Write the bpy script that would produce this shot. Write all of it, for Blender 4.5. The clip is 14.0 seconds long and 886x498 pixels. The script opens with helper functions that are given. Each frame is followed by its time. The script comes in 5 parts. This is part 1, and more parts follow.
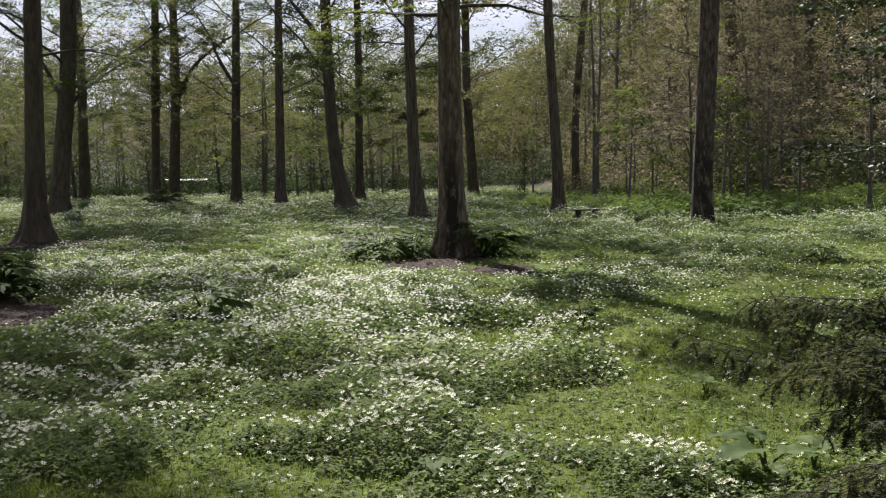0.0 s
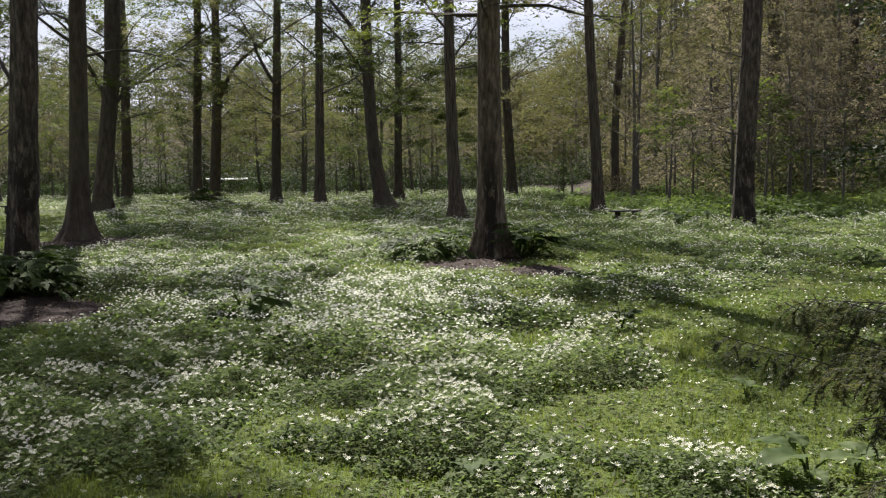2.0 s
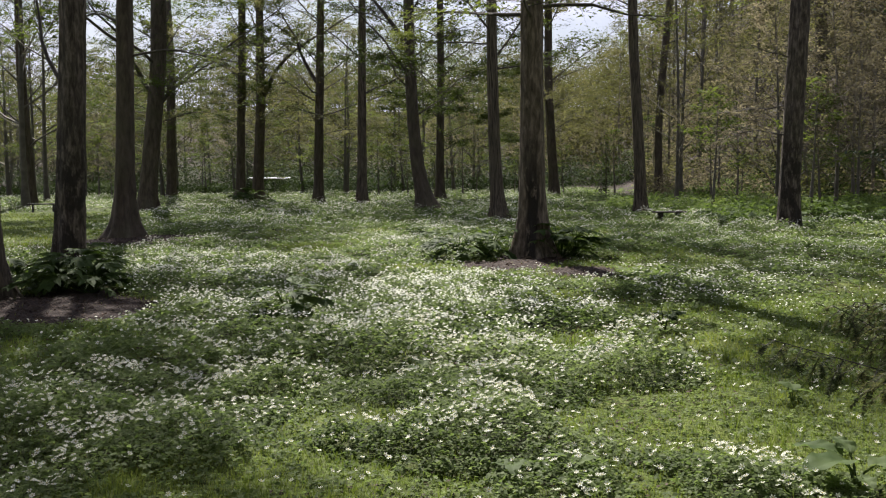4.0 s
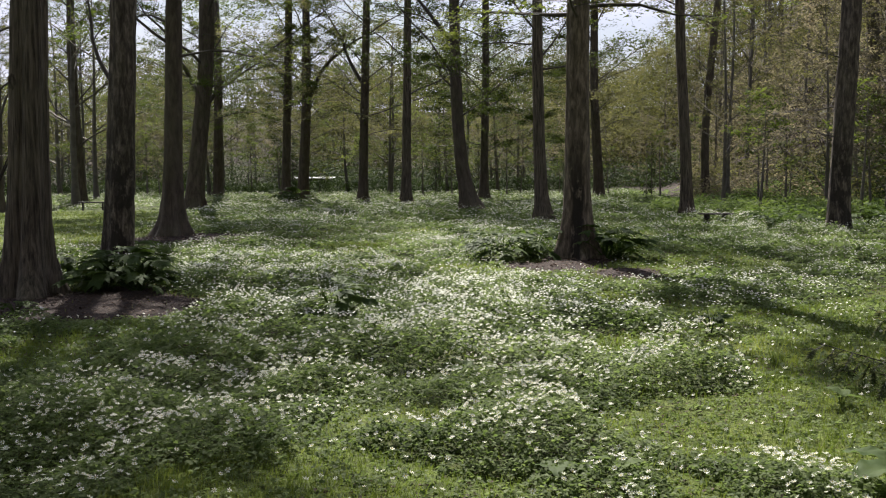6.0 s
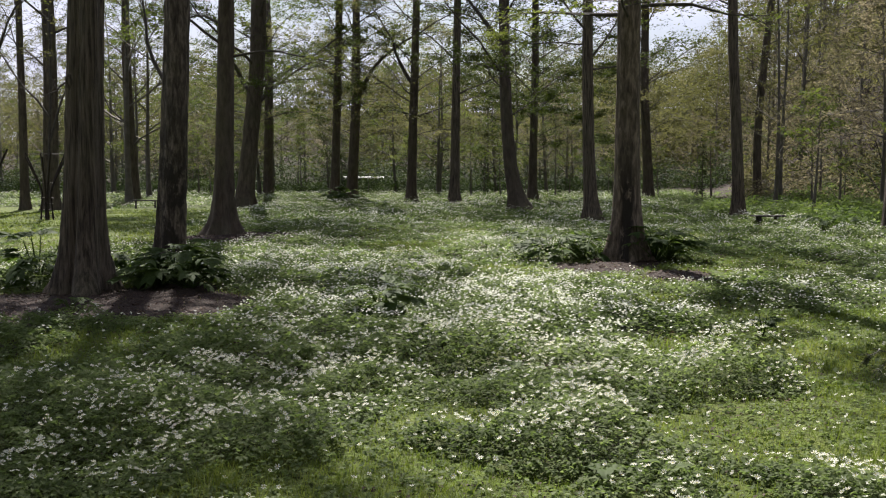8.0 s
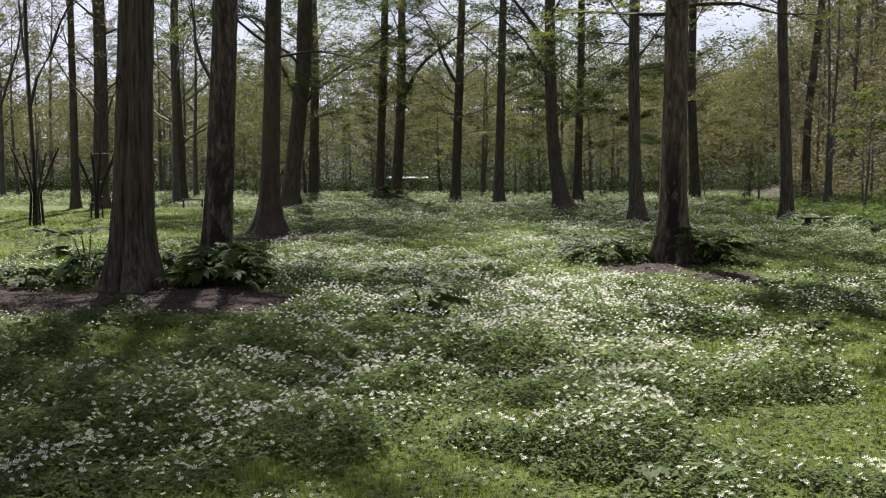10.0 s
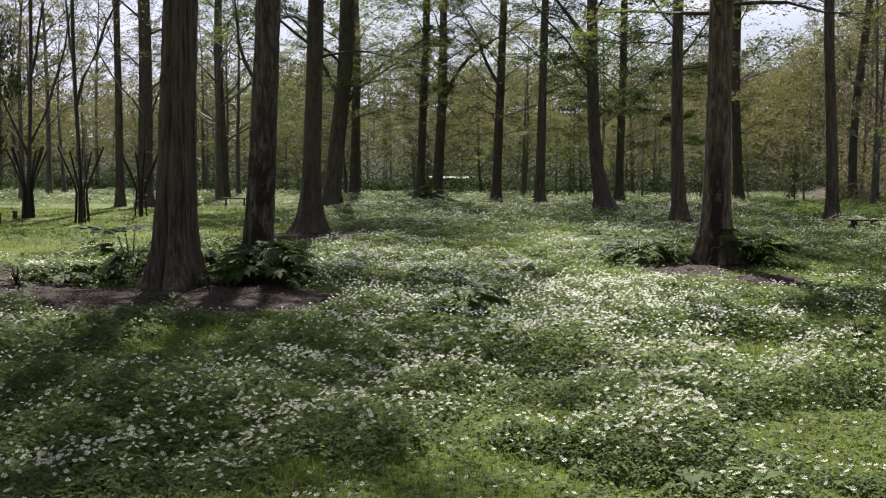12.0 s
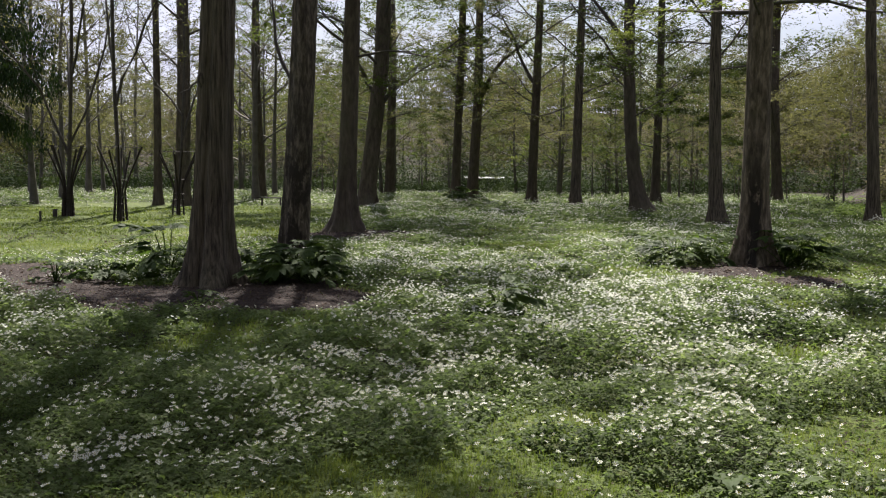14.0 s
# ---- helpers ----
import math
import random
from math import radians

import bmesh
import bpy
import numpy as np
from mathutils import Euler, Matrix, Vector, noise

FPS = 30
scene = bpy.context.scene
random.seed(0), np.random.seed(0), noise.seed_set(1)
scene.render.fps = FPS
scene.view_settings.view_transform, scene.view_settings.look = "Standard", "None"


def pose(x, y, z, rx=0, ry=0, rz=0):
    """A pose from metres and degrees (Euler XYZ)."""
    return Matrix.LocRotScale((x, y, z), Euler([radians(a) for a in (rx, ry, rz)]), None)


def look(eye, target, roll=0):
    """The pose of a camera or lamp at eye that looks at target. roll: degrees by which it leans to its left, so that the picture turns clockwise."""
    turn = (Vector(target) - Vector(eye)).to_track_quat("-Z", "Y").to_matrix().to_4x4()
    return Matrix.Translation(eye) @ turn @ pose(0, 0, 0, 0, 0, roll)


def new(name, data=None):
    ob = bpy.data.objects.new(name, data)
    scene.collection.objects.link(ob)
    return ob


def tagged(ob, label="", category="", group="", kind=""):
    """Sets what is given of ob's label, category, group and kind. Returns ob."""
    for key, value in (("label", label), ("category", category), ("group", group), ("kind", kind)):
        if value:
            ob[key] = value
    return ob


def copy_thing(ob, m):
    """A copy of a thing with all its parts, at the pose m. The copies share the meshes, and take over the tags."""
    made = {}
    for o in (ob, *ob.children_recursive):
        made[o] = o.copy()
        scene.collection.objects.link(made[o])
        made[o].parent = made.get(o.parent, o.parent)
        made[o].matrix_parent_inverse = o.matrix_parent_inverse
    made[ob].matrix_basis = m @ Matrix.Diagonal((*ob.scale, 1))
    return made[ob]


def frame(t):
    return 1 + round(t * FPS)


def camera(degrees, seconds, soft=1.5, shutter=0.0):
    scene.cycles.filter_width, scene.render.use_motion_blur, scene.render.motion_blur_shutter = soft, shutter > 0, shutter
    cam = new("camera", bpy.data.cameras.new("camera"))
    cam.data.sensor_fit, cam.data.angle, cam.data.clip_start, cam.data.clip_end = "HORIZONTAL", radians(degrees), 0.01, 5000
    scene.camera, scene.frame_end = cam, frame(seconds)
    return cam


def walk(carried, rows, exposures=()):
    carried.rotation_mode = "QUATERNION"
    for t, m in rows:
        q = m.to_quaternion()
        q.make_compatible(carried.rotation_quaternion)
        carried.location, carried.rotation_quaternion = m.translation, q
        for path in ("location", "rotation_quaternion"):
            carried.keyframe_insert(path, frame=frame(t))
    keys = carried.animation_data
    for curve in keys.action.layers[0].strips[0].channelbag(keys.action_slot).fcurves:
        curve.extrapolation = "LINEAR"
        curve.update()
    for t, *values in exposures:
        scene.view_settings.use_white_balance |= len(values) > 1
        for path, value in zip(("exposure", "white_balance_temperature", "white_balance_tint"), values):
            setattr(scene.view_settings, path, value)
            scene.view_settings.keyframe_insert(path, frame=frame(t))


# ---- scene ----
cam = camera(46.0, 14.0, 1.15)
PATH = [
    (0.0, pose(0.029, -0.029, 1.604, 85.59, 0.98, 2.77)),
    (0.5, pose(0.027, -0.022, 1.603, 85.61, 0.94, 3.25)),
    (1.0, pose(0.024, -0.019, 1.602, 85.62, 0.86, 3.78)),
    (1.5, pose(0.025, -0.020, 1.603, 85.63, 0.81, 4.32)),
    (2.0, pose(0.025, -0.021, 1.605, 85.63, 0.74, 4.89)),
    (2.5, pose(0.020, -0.019, 1.603, 85.65, 0.65, 5.41)),
    (3.0, pose(0.020, -0.017, 1.604, 85.65, 0.60, 6.00)),
    (5.5, pose(0.009, -0.011, 1.603, 85.68, 0.34, 8.93)),
    (6.0, pose(0.008, -0.012, 1.603, 85.69, 0.27, 9.58)),
    (6.5, pose(0.006, -0.012, 1.602, 85.69, 0.23, 10.25)),
    (7.0, pose(0.001, -0.014, 1.601, 85.70, 0.14, 10.86)),
    (7.5, pose(-0.001, -0.012, 1.601, 85.70, 0.05, 11.56)),
    (8.0, pose(-0.001, -0.017, 1.605, 85.70, -0.00, 12.22)),
    (10.5, pose(-0.011, -0.008, 1.597, 85.72, -0.25, 15.25)),
    (11.0, pose(-0.012, 0.000, 1.597, 85.71, -0.32, 15.84)),
    (11.5, pose(-0.016, 0.005, 1.595, 85.71, -0.33, 16.35)),
    (12.0, pose(-0.019, 0.014, 1.594, 85.71, -0.40, 16.87)),
    (12.5, pose(-0.019, 0.016, 1.592, 85.71, -0.45, 17.38)),
    (13.0, pose(-0.021, 0.021, 1.593, 85.70, -0.48, 17.85)),
    (13.5, pose(-0.023, 0.030, 1.589, 85.71, -0.49, 18.31)),
    (14.0, pose(-0.030, 0.040, 1.586, 85.71, -0.59, 18.80)),
]
walk(cam, PATH)

# ---- light ----
SUN_AZ, SUN_EL = -21.0, 47.0      # degrees to the right of +y, degrees above the horizon
scene.view_settings.exposure = 1.2
world = bpy.data.worlds.new("world")
scene.world = world
world.use_nodes = True
wn, wl = world.node_tree.nodes, world.node_tree.links
wn.clear()
w_out = wn.new("ShaderNodeOutputWorld")
w_bg = wn.new("ShaderNodeBackground")
w_bg.inputs["Strength"].default_value = 0.039
w_sky = wn.new("ShaderNodeTexSky")
w_sky.sky_type = "NISHITA"
w_sky.sun_disc = False
w_sky.sun_elevation, w_sky.sun_rotation = radians(SUN_EL), radians(SUN_AZ)
w_sky.dust_density = 1.5
w_co = wn.new("ShaderNodeTexCoord")
w_map = wn.new("ShaderNodeMapping")
w_map.inputs["Scale"].default_value = (1.0, 1.0, 2.6)
w_noise = wn.new("ShaderNodeTexNoise")
w_noise.inputs["Scale"].default_value = 3.2
w_noise.inputs["Detail"].default_value = 8.0
w_noise.inputs["Roughness"].default_value = 0.58
w_ramp = wn.new("ShaderNodeValToRGB")
w_ramp.color_ramp.elements[0].position, w_ramp.color_ramp.elements[0].color = 0.40, (0.12, 0.12, 0.12, 1)
w_ramp.color_ramp.elements[1].position, w_ramp.color_ramp.elements[1].color = 0.60, (0.95, 0.95, 0.95, 1)
w_mix = wn.new("ShaderNodeMix")
w_mix.data_type = "RGBA"
w_mix.inputs[7].default_value = (10.6, 10.8, 13.6, 1)
wl.new(w_co.outputs["Generated"], w_map.inputs["Vector"])
wl.new(w_map.outputs["Vector"], w_noise.inputs["Vector"])
wl.new(w_noise.outputs["Fac"], w_ramp.inputs["Fac"])
wl.new(w_ramp.outputs["Color"], w_mix.inputs[0])
wl.new(w_sky.outputs["Color"], w_mix.inputs[6])
wl.new(w_mix.outputs[2], w_bg.inputs["Color"])
wl.new(w_bg.outputs["Background"], w_out.inputs["Surface"])

sun = new("sun", bpy.data.lights.new("sun", "SUN"))
sun.data.energy, sun.data.angle, sun.data.color = 5.0, radians(0.53), (1.0, 0.95, 0.88)
_s = Vector((math.sin(radians(SUN_AZ)) * math.cos(radians(SUN_EL)), math.cos(radians(SUN_AZ)) * math.cos(radians(SUN_EL)), math.sin(radians(SUN_EL))))
sun.matrix_world = look(_s * 60, (0, 0, 0))


# ---- materials ----
def mat_base(name):
    m = bpy.data.materials.new(name)
    m.use_nodes = True
    n, l = m.node_tree.nodes, m.node_tree.links
    n.clear()
    return m, n, l, n.new("ShaderNodeOutputMaterial")


def ramp(n, stops):
    r = n.new("ShaderNodeValToRGB")
    e = r.color_ramp.elements
    while len(e) < len(stops):
        e.new(0.5)
    for k, (p, c) in enumerate(stops):
        e[k].position, e[k].color = p, (*c, 1)
    return r


def mat_leaf(name, stops, through_color, share=0.45, rough=0.7, spec=0.1, patch=0.35, single=0.4, whole=0.0):
    """Thin leaves: gloss and colour on the face, daylight shining through; varied leaf by leaf and in drifts."""
    m, n, l, out = mat_base(name)
    geo = n.new("ShaderNodeNewGeometry")
    tex = n.new("ShaderNodeTexNoise")
    tex.inputs["Scale"].default_value, tex.inputs["Detail"].default_value = patch, 3.0
    l.new(geo.outputs["Position"], tex.inputs["Vector"])
    add = n.new("ShaderNodeMath")
    add.operation = "MULTIPLY_ADD"
    l.new(geo.outputs["Random Per Island"], add.inputs[0])
    add.inputs[1].default_value = single
    sub = n.new("ShaderNodeMath")
    sub.operation = "MULTIPLY_ADD"
    l.new(tex.outputs["Fac"], sub.inputs[0])
    sub.inputs[1].default_value, sub.inputs[2].default_value = 1.5, -0.45
    l.new(sub.outputs[0], add.inputs[2])
    col = ramp(n, stops)
    info = n.new("ShaderNodeObjectInfo")
    tint = n.new("ShaderNodeMath")
    tint.operation = "MULTIPLY_ADD"
    l.new(info.outputs["Random"], tint.inputs[0])
    tint.inputs[1].default_value, tint.inputs[2].default_value = whole, -0.5 * whole
    mixed = n.new("ShaderNodeMath")
    mixed.operation = "ADD"
    l.new(add.outputs[0], mixed.inputs[0])
    l.new(tint.outputs[0], mixed.inputs[1])
    l.new(mixed.outputs[0], col.inputs["Fac"])
    b = n.new("ShaderNodeBsdfPrincipled")
    b.inputs["Roughness"].default_value = rough
    b.inputs["Specular IOR Level"].default_value = spec
    l.new(col.outputs["Color"], b.inputs["Base Color"])
    tr = n.new("ShaderNodeBsdfTranslucent")
    mul = n.new("ShaderNodeMix")
    mul.data_type, mul.blend_type = "RGBA", "MULTIPLY"
    mul.inputs[0].default_value = 1.0
    l.new(col.outputs["Color"], mul.inputs[6])
    mul.inputs[7].default_value = (*through_color, 1)
    l.new(mul.outputs[2], tr.inputs["Color"])
    mx = n.new("ShaderNodeMixShader")
    mx.inputs["Fac"].default_value = share
    l.new(b.outputs[0], mx.inputs[1])
    l.new(tr.outputs[0], mx.inputs[2])
    l.new(mx.outputs[0], out.inputs["Surface"])
    return m


def mat_bark(name, stops, moss=0.35, streak=0.0, furrow=9.0, long=0.24, strip=None):
    """Bark with long upright furrows, blotches, green algae and, if wanted, dark rotten streaks."""
    m, n, l, out = mat_base(name)
    co = n.new("ShaderNodeTexCoord")
    mp = n.new("ShaderNodeMapping")
    mp.inputs["Scale"].default_value = (1.0, 1.0, long)
    l.new(co.outputs["Object"], mp.inputs["Vector"])
    f = n.new("ShaderNodeTexNoise")
    f.inputs["Scale"].default_value, f.inputs["Detail"].default_value, f.inputs["Roughness"].default_value = furrow, 7.0, 0.62
    f.inputs["Distortion"].default_value = 0.4
    l.new(mp.outputs["Vector"], f.inputs["Vector"])
    c = ramp(n, stops)
    l.new(f.outputs["Fac"], c.inputs["Fac"])
    g = n.new("ShaderNodeTexNoise")
    g.inputs["Scale"].default_value, g.inputs["Detail"].default_value = 1.3, 6.0
    l.new(co.outputs["Object"], g.inputs["Vector"])
    gr = ramp(n, [(0.45, (0, 0, 0)), (0.68, (moss, moss, moss))])
    l.new(g.outputs["Fac"], gr.inputs["Fac"])
    mx = n.new("ShaderNodeMix")
    mx.data_type = "RGBA"
    mx.inputs[7].default_value = (0.115, 0.125, 0.06, 1)
    l.new(gr.outputs["Color"], mx.inputs[0])
    l.new(c.outputs["Color"], mx.inputs[6])
    last = mx.outputs[2]
    if streak:
        mp2 = n.new("ShaderNodeMapping")
        mp2.inputs["Scale"].default_value = (1.0, 1.0, 0.5)
        l.new(co.outputs["Object"], mp2.inputs["Vector"])
        s = n.new("ShaderNodeTexNoise")
        s.inputs["Scale"].default_value, s.inputs["Detail"].default_value, s.inputs["Roughness"].default_value = 4.2, 5.0, 0.7
        l.new(mp2.outputs["Vector"], s.inputs["Vector"])
        sr = ramp(n, [(0.46, (0, 0, 0)), (0.54, (streak, streak, streak))])
        l.new(s.outputs["Fac"], sr.inputs["Fac"])
        m2 = n.new("ShaderNodeMix")
        m2.data_type = "RGBA"
        m2.inputs[7].default_value = (0.018, 0.014, 0.011, 1)
        sep = n.new("ShaderNodeSeparateXYZ")
        l.new(co.outputs["Object"], sep.inputs[0])
        rot = n.new("ShaderNodeMapRange")
        rot.inputs["From Min"].default_value, rot.inputs["From Max"].default_value = 1.7, 3.0
        rot.inputs["To Min"].default_value, rot.inputs["To Max"].default_value = 1.0, 0.15
        l.new(sep.outputs["Z"], rot.inputs["Value"])
        low = n.new("ShaderNodeMath")
        low.operation = "MULTIPLY"
        l.new(sr.outputs["Color"], low.inputs[0])
        l.new(rot.outputs["Result"], low.inputs[1])
        if strip:
            sr.color_ramp.elements[0].position, sr.color_ramp.elements[1].position = 0.40, 0.46
            rot.inputs["From Min"].default_value, rot.inputs["From Max"].default_value = 1.3, 2.7
            rot.inputs["To Min"].default_value, rot.inputs["To Max"].default_value = 1.0, 0.0
            wob = n.new("ShaderNodeMath")
            wob.operation = "MULTIPLY_ADD"
            l.new(g.outputs["Fac"], wob.inputs[0])
            wob.inputs[1].default_value = 0.16
            l.new(sep.outputs["X"], wob.inputs[2])
            for edge, half in ((strip[0] + 0.08, 0.03), (strip[1] + 0.08, -0.03)):
                win = n.new("ShaderNodeMapRange")
                win.inputs["From Min"].default_value, win.inputs["From Max"].default_value = edge - half, edge + half
                l.new(wob.outputs[0], win.inputs["Value"])
                more = n.new("ShaderNodeMath")
                more.operation = "MULTIPLY"
                l.new(low.outputs[0], more.inputs[0])
                l.new(win.outputs["Result"], more.inputs[1])
                low = more
        l.new(low.outputs[0], m2.inputs[0])
        l.new(last, m2.inputs[6])
        last = m2.outputs[2]
    b = n.new("ShaderNodeBsdfPrincipled")
    b.inputs["Roughness"].default_value = 0.85
    b.inputs["Specular IOR Level"].default_value = 0.25
    l.new(last, b.inputs["Base Color"])
    bp = n.new("ShaderNodeBump")
    bp.inputs["Strength"].default_value, bp.inputs["Distance"].default_value = 0.8, 0.03
    l.new(f.outputs["Fac"], bp.inputs["Height"])
    l.new(bp.outputs["Normal"], b.inputs["Normal"])
    l.new(b.outputs[0], out.inputs["Surface"])
    return m


def mat_plain(name, color, rough=0.6, metal=0.0, vary=0.3, scale=6.0):
    m, n, l, out = mat_base(name)
    co = n.new("ShaderNodeTexCoord")
    t = n.new("ShaderNodeTexNoise")
    t.inputs["Scale"].default_value, t.inputs["Detail"].default_value = scale, 6.0
    l.new(co.outputs["Object"], t.inputs["Vector"])
    c = ramp(n, [(0.3, tuple(v * (1 - vary) for v in color)), (0.7, tuple(min(1, v * (1 + vary)) for v in color))])
    l.new(t.outputs["Fac"], c.inputs["Fac"])
    b = n.new("ShaderNodeBsdfPrincipled")
    b.inputs["Roughness"].default_value, b.inputs["Metallic"].default_value = rough, metal
    l.new(c.outputs["Color"], b.inputs["Base Color"])
    bp = n.new("ShaderNodeBump")
    bp.inputs["Strength"].default_value, bp.inputs["Distance"].default_value = 0.3, 0.01
    l.new(t.outputs["Fac"], bp.inputs["Height"])
    l.new(bp.outputs["Normal"], b.inputs["Normal"])
    l.new(b.outputs[0], out.inputs["Surface"])
    return m


def mat_ground():
    """Moss, short grass and leaf mould; bare bark mulch where the mesh's 'soil' value says so."""
    m, n, l, out = mat_base("meadow_ground")
    geo = n.new("ShaderNodeNewGeometry")
    a = n.new("ShaderNodeTexNoise")
    a.inputs["Scale"].default_value, a.inputs["Detail"].default_value, a.inputs["Roughness"].default_value = 0.9, 8.0, 0.65
    l.new(geo.outputs["Position"], a.inputs["Vector"])
    b1 = n.new("ShaderNodeTexNoise")
    b1.inputs["Scale"].default_value, b1.inputs["Detail"].default_value, b1.inputs["Roughness"].default_value = 22.0, 6.0, 0.7
    l.new(geo.outputs["Position"], b1.inputs["Vector"])
    turf = n.new("ShaderNodeAttribute")
    turf.attribute_name = "turf"
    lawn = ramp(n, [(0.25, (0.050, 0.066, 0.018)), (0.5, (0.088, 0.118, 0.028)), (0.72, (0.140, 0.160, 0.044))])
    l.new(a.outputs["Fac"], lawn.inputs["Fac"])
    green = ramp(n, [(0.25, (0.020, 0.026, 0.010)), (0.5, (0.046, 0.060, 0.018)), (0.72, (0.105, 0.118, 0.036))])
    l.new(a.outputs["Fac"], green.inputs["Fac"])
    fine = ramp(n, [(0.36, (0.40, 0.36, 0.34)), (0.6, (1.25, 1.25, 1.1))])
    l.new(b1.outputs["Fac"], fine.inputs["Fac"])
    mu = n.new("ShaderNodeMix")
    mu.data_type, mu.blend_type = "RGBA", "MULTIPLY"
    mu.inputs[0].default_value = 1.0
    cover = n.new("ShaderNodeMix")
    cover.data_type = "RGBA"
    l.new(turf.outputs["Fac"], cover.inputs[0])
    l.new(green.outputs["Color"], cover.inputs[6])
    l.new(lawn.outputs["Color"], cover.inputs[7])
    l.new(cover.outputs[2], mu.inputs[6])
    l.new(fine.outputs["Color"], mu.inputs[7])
    soil = ramp(n, [(0.34, (0.008, 0.005, 0.004)), (0.5, (0.026, 0.016, 0.013)), (0.66, (0.070, 0.044, 0.036))])
    l.new(b1.outputs["Fac"], soil.inputs["Fac"])
    at = n.new("ShaderNodeAttribute")
    at.attribute_name = "soil"
    ad = n.new("ShaderNodeMath")
    ad.operation = "MULTIPLY_ADD"
    l.new(a.outputs["Fac"], ad.inputs[0])
    ad.inputs[1].default_value = 1.0
    l.new(at.outputs["Fac"], ad.inputs[2])
    cut = ramp(n, [(0.76, (0, 0, 0)), (0.94, (1, 1, 1))])
    l.new(ad.outputs[0], cut.inputs["Fac"])
    mx = n.new("ShaderNodeMix")
    mx.data_type = "RGBA"
    l.new(cut.outputs["Color"], mx.inputs[0])
    l.new(mu.outputs[2], mx.inputs[6])
    l.new(soil.outputs["Color"], mx.inputs[7])
    b = n.new("ShaderNodeBsdfPrincipled")
    b.inputs["Roughness"].default_value, b.inputs["Specular IOR Level"].default_value = 0.9, 0.15
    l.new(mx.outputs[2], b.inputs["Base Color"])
    bp = n.new("ShaderNodeBump")
    bp.inputs["Strength"].default_value, bp.inputs["Distance"].default_value = 0.9, 0.03
    l.new(b1.outputs["Fac"], bp.inputs["Height"])
    l.new(bp.outputs["Normal"], b.inputs["Normal"])
    l.new(b.outputs[0], out.inputs["Surface"])
    return m


M_GROUND = mat_ground()
M_BARK = mat_bark("beech_bark", [(0.3, (0.034, 0.025, 0.018)), (0.5, (0.068, 0.053, 0.040)), (0.7, (0.112, 0.088, 0.068))], 0.2)
M_BARK_OLD = mat_bark("furrowed_old_bark", [(0.34, (0.026, 0.019, 0.015)), (0.5, (0.074, 0.058, 0.046)), (0.66, (0.170, 0.138, 0.110))], 0.12, 0.9, 15.0)
M_BARK_GREY = mat_bark("furrowed_grey_bark", [(0.36, (0.021, 0.016, 0.011)), (0.5, (0.078, 0.061, 0.045)), (0.64, (0.142, 0.114, 0.084))], 0.15, 0.0, 26.0, 0.075)
M_BARK_ROT = mat_bark("bark_with_rotten_strip", [(0.34, (0.040, 0.029, 0.021)), (0.5, (0.108, 0.083, 0.062)), (0.66, (0.230, 0.182, 0.138))], 0.12, 0.97, 15.0, 0.24, (-0.11, 0.11))
M_TWIG = mat_plain("twig_bark", (0.048, 0.039, 0.031), 0.85, 0, 0.35, 9.0)
M_STEM = mat_plain("grey_stem_bark", (0.088, 0.077, 0.062), 0.85, 0, 0.35, 3.0)
M_LEAF = mat_leaf("fresh_beech_leaf", [(0.2, (0.040, 0.056, 0.012)), (0.5, (0.080, 0.104, 0.027)), (0.85, (0.138, 0.158, 0.045))], (1.35, 1.38, 0.9), 0.5, patch=0.12, single=0.22, whole=0.75)
M_LEAF_OLIVE = mat_leaf("olive_spring_leaf", [(0.2, (0.044, 0.045, 0.015)), (0.5, (0.084, 0.086, 0.034)), (0.85, (0.136, 0.132, 0.060))], (1.25, 1.25, 0.95), 0.56, patch=0.1, single=0.22, whole=0.75)
M_LEAF_COPPER = mat_leaf("copper_young_leaf", [(0.2, (0.080, 0.071, 0.045)), (0.5, (0.142, 0.126, 0.083)), (0.85, (0.205, 0.180, 0.124))], (1.22, 1.2, 1.05), 0.6, patch=0.15, single=0.22, whole=0.75)
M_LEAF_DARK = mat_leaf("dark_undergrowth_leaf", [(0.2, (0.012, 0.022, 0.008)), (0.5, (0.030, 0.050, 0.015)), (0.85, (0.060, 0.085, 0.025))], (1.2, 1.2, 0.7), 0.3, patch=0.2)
M_ANEMONE = mat_leaf("anemone_leaf", [(0.1, (0.048, 0.070, 0.024)), (0.5, (0.100, 0.136, 0.048)), (0.9, (0.170, 0.206, 0.094))], (1.22, 1.32, 0.88), 0.5, 0.65, 0.12, 0.8, 0.6)
M_GRASS = mat_leaf("grass_blade", [(0.1, (0.060, 0.085, 0.022)), (0.5, (0.110, 0.145, 0.036)), (0.9, (0.185, 0.200, 0.070))], (1.35, 1.4, 0.75), 0.5, 0.7, 0.1, 0.6)
M_PETAL = mat_leaf("white_petal", [(0.1, (0.66, 0.67, 0.58)), (0.5, (0.79, 0.79, 0.69)), (0.9, (0.83, 0.81, 0.76))], (1.0, 1.0, 0.92), 0.4, 0.6, 0.2, 1.5)
M_LITTER = mat_leaf("dead_leaf", [(0.1, (0.024, 0.016, 0.012)), (0.5, (0.062, 0.043, 0.033)), (0.9, (0.160, 0.115, 0.090))], (1.0, 0.9, 0.8), 0.2, patch=1.5)
M_STAMEN = mat_plain("yellow_stamen", (0.55, 0.42, 0.06), 0.7)
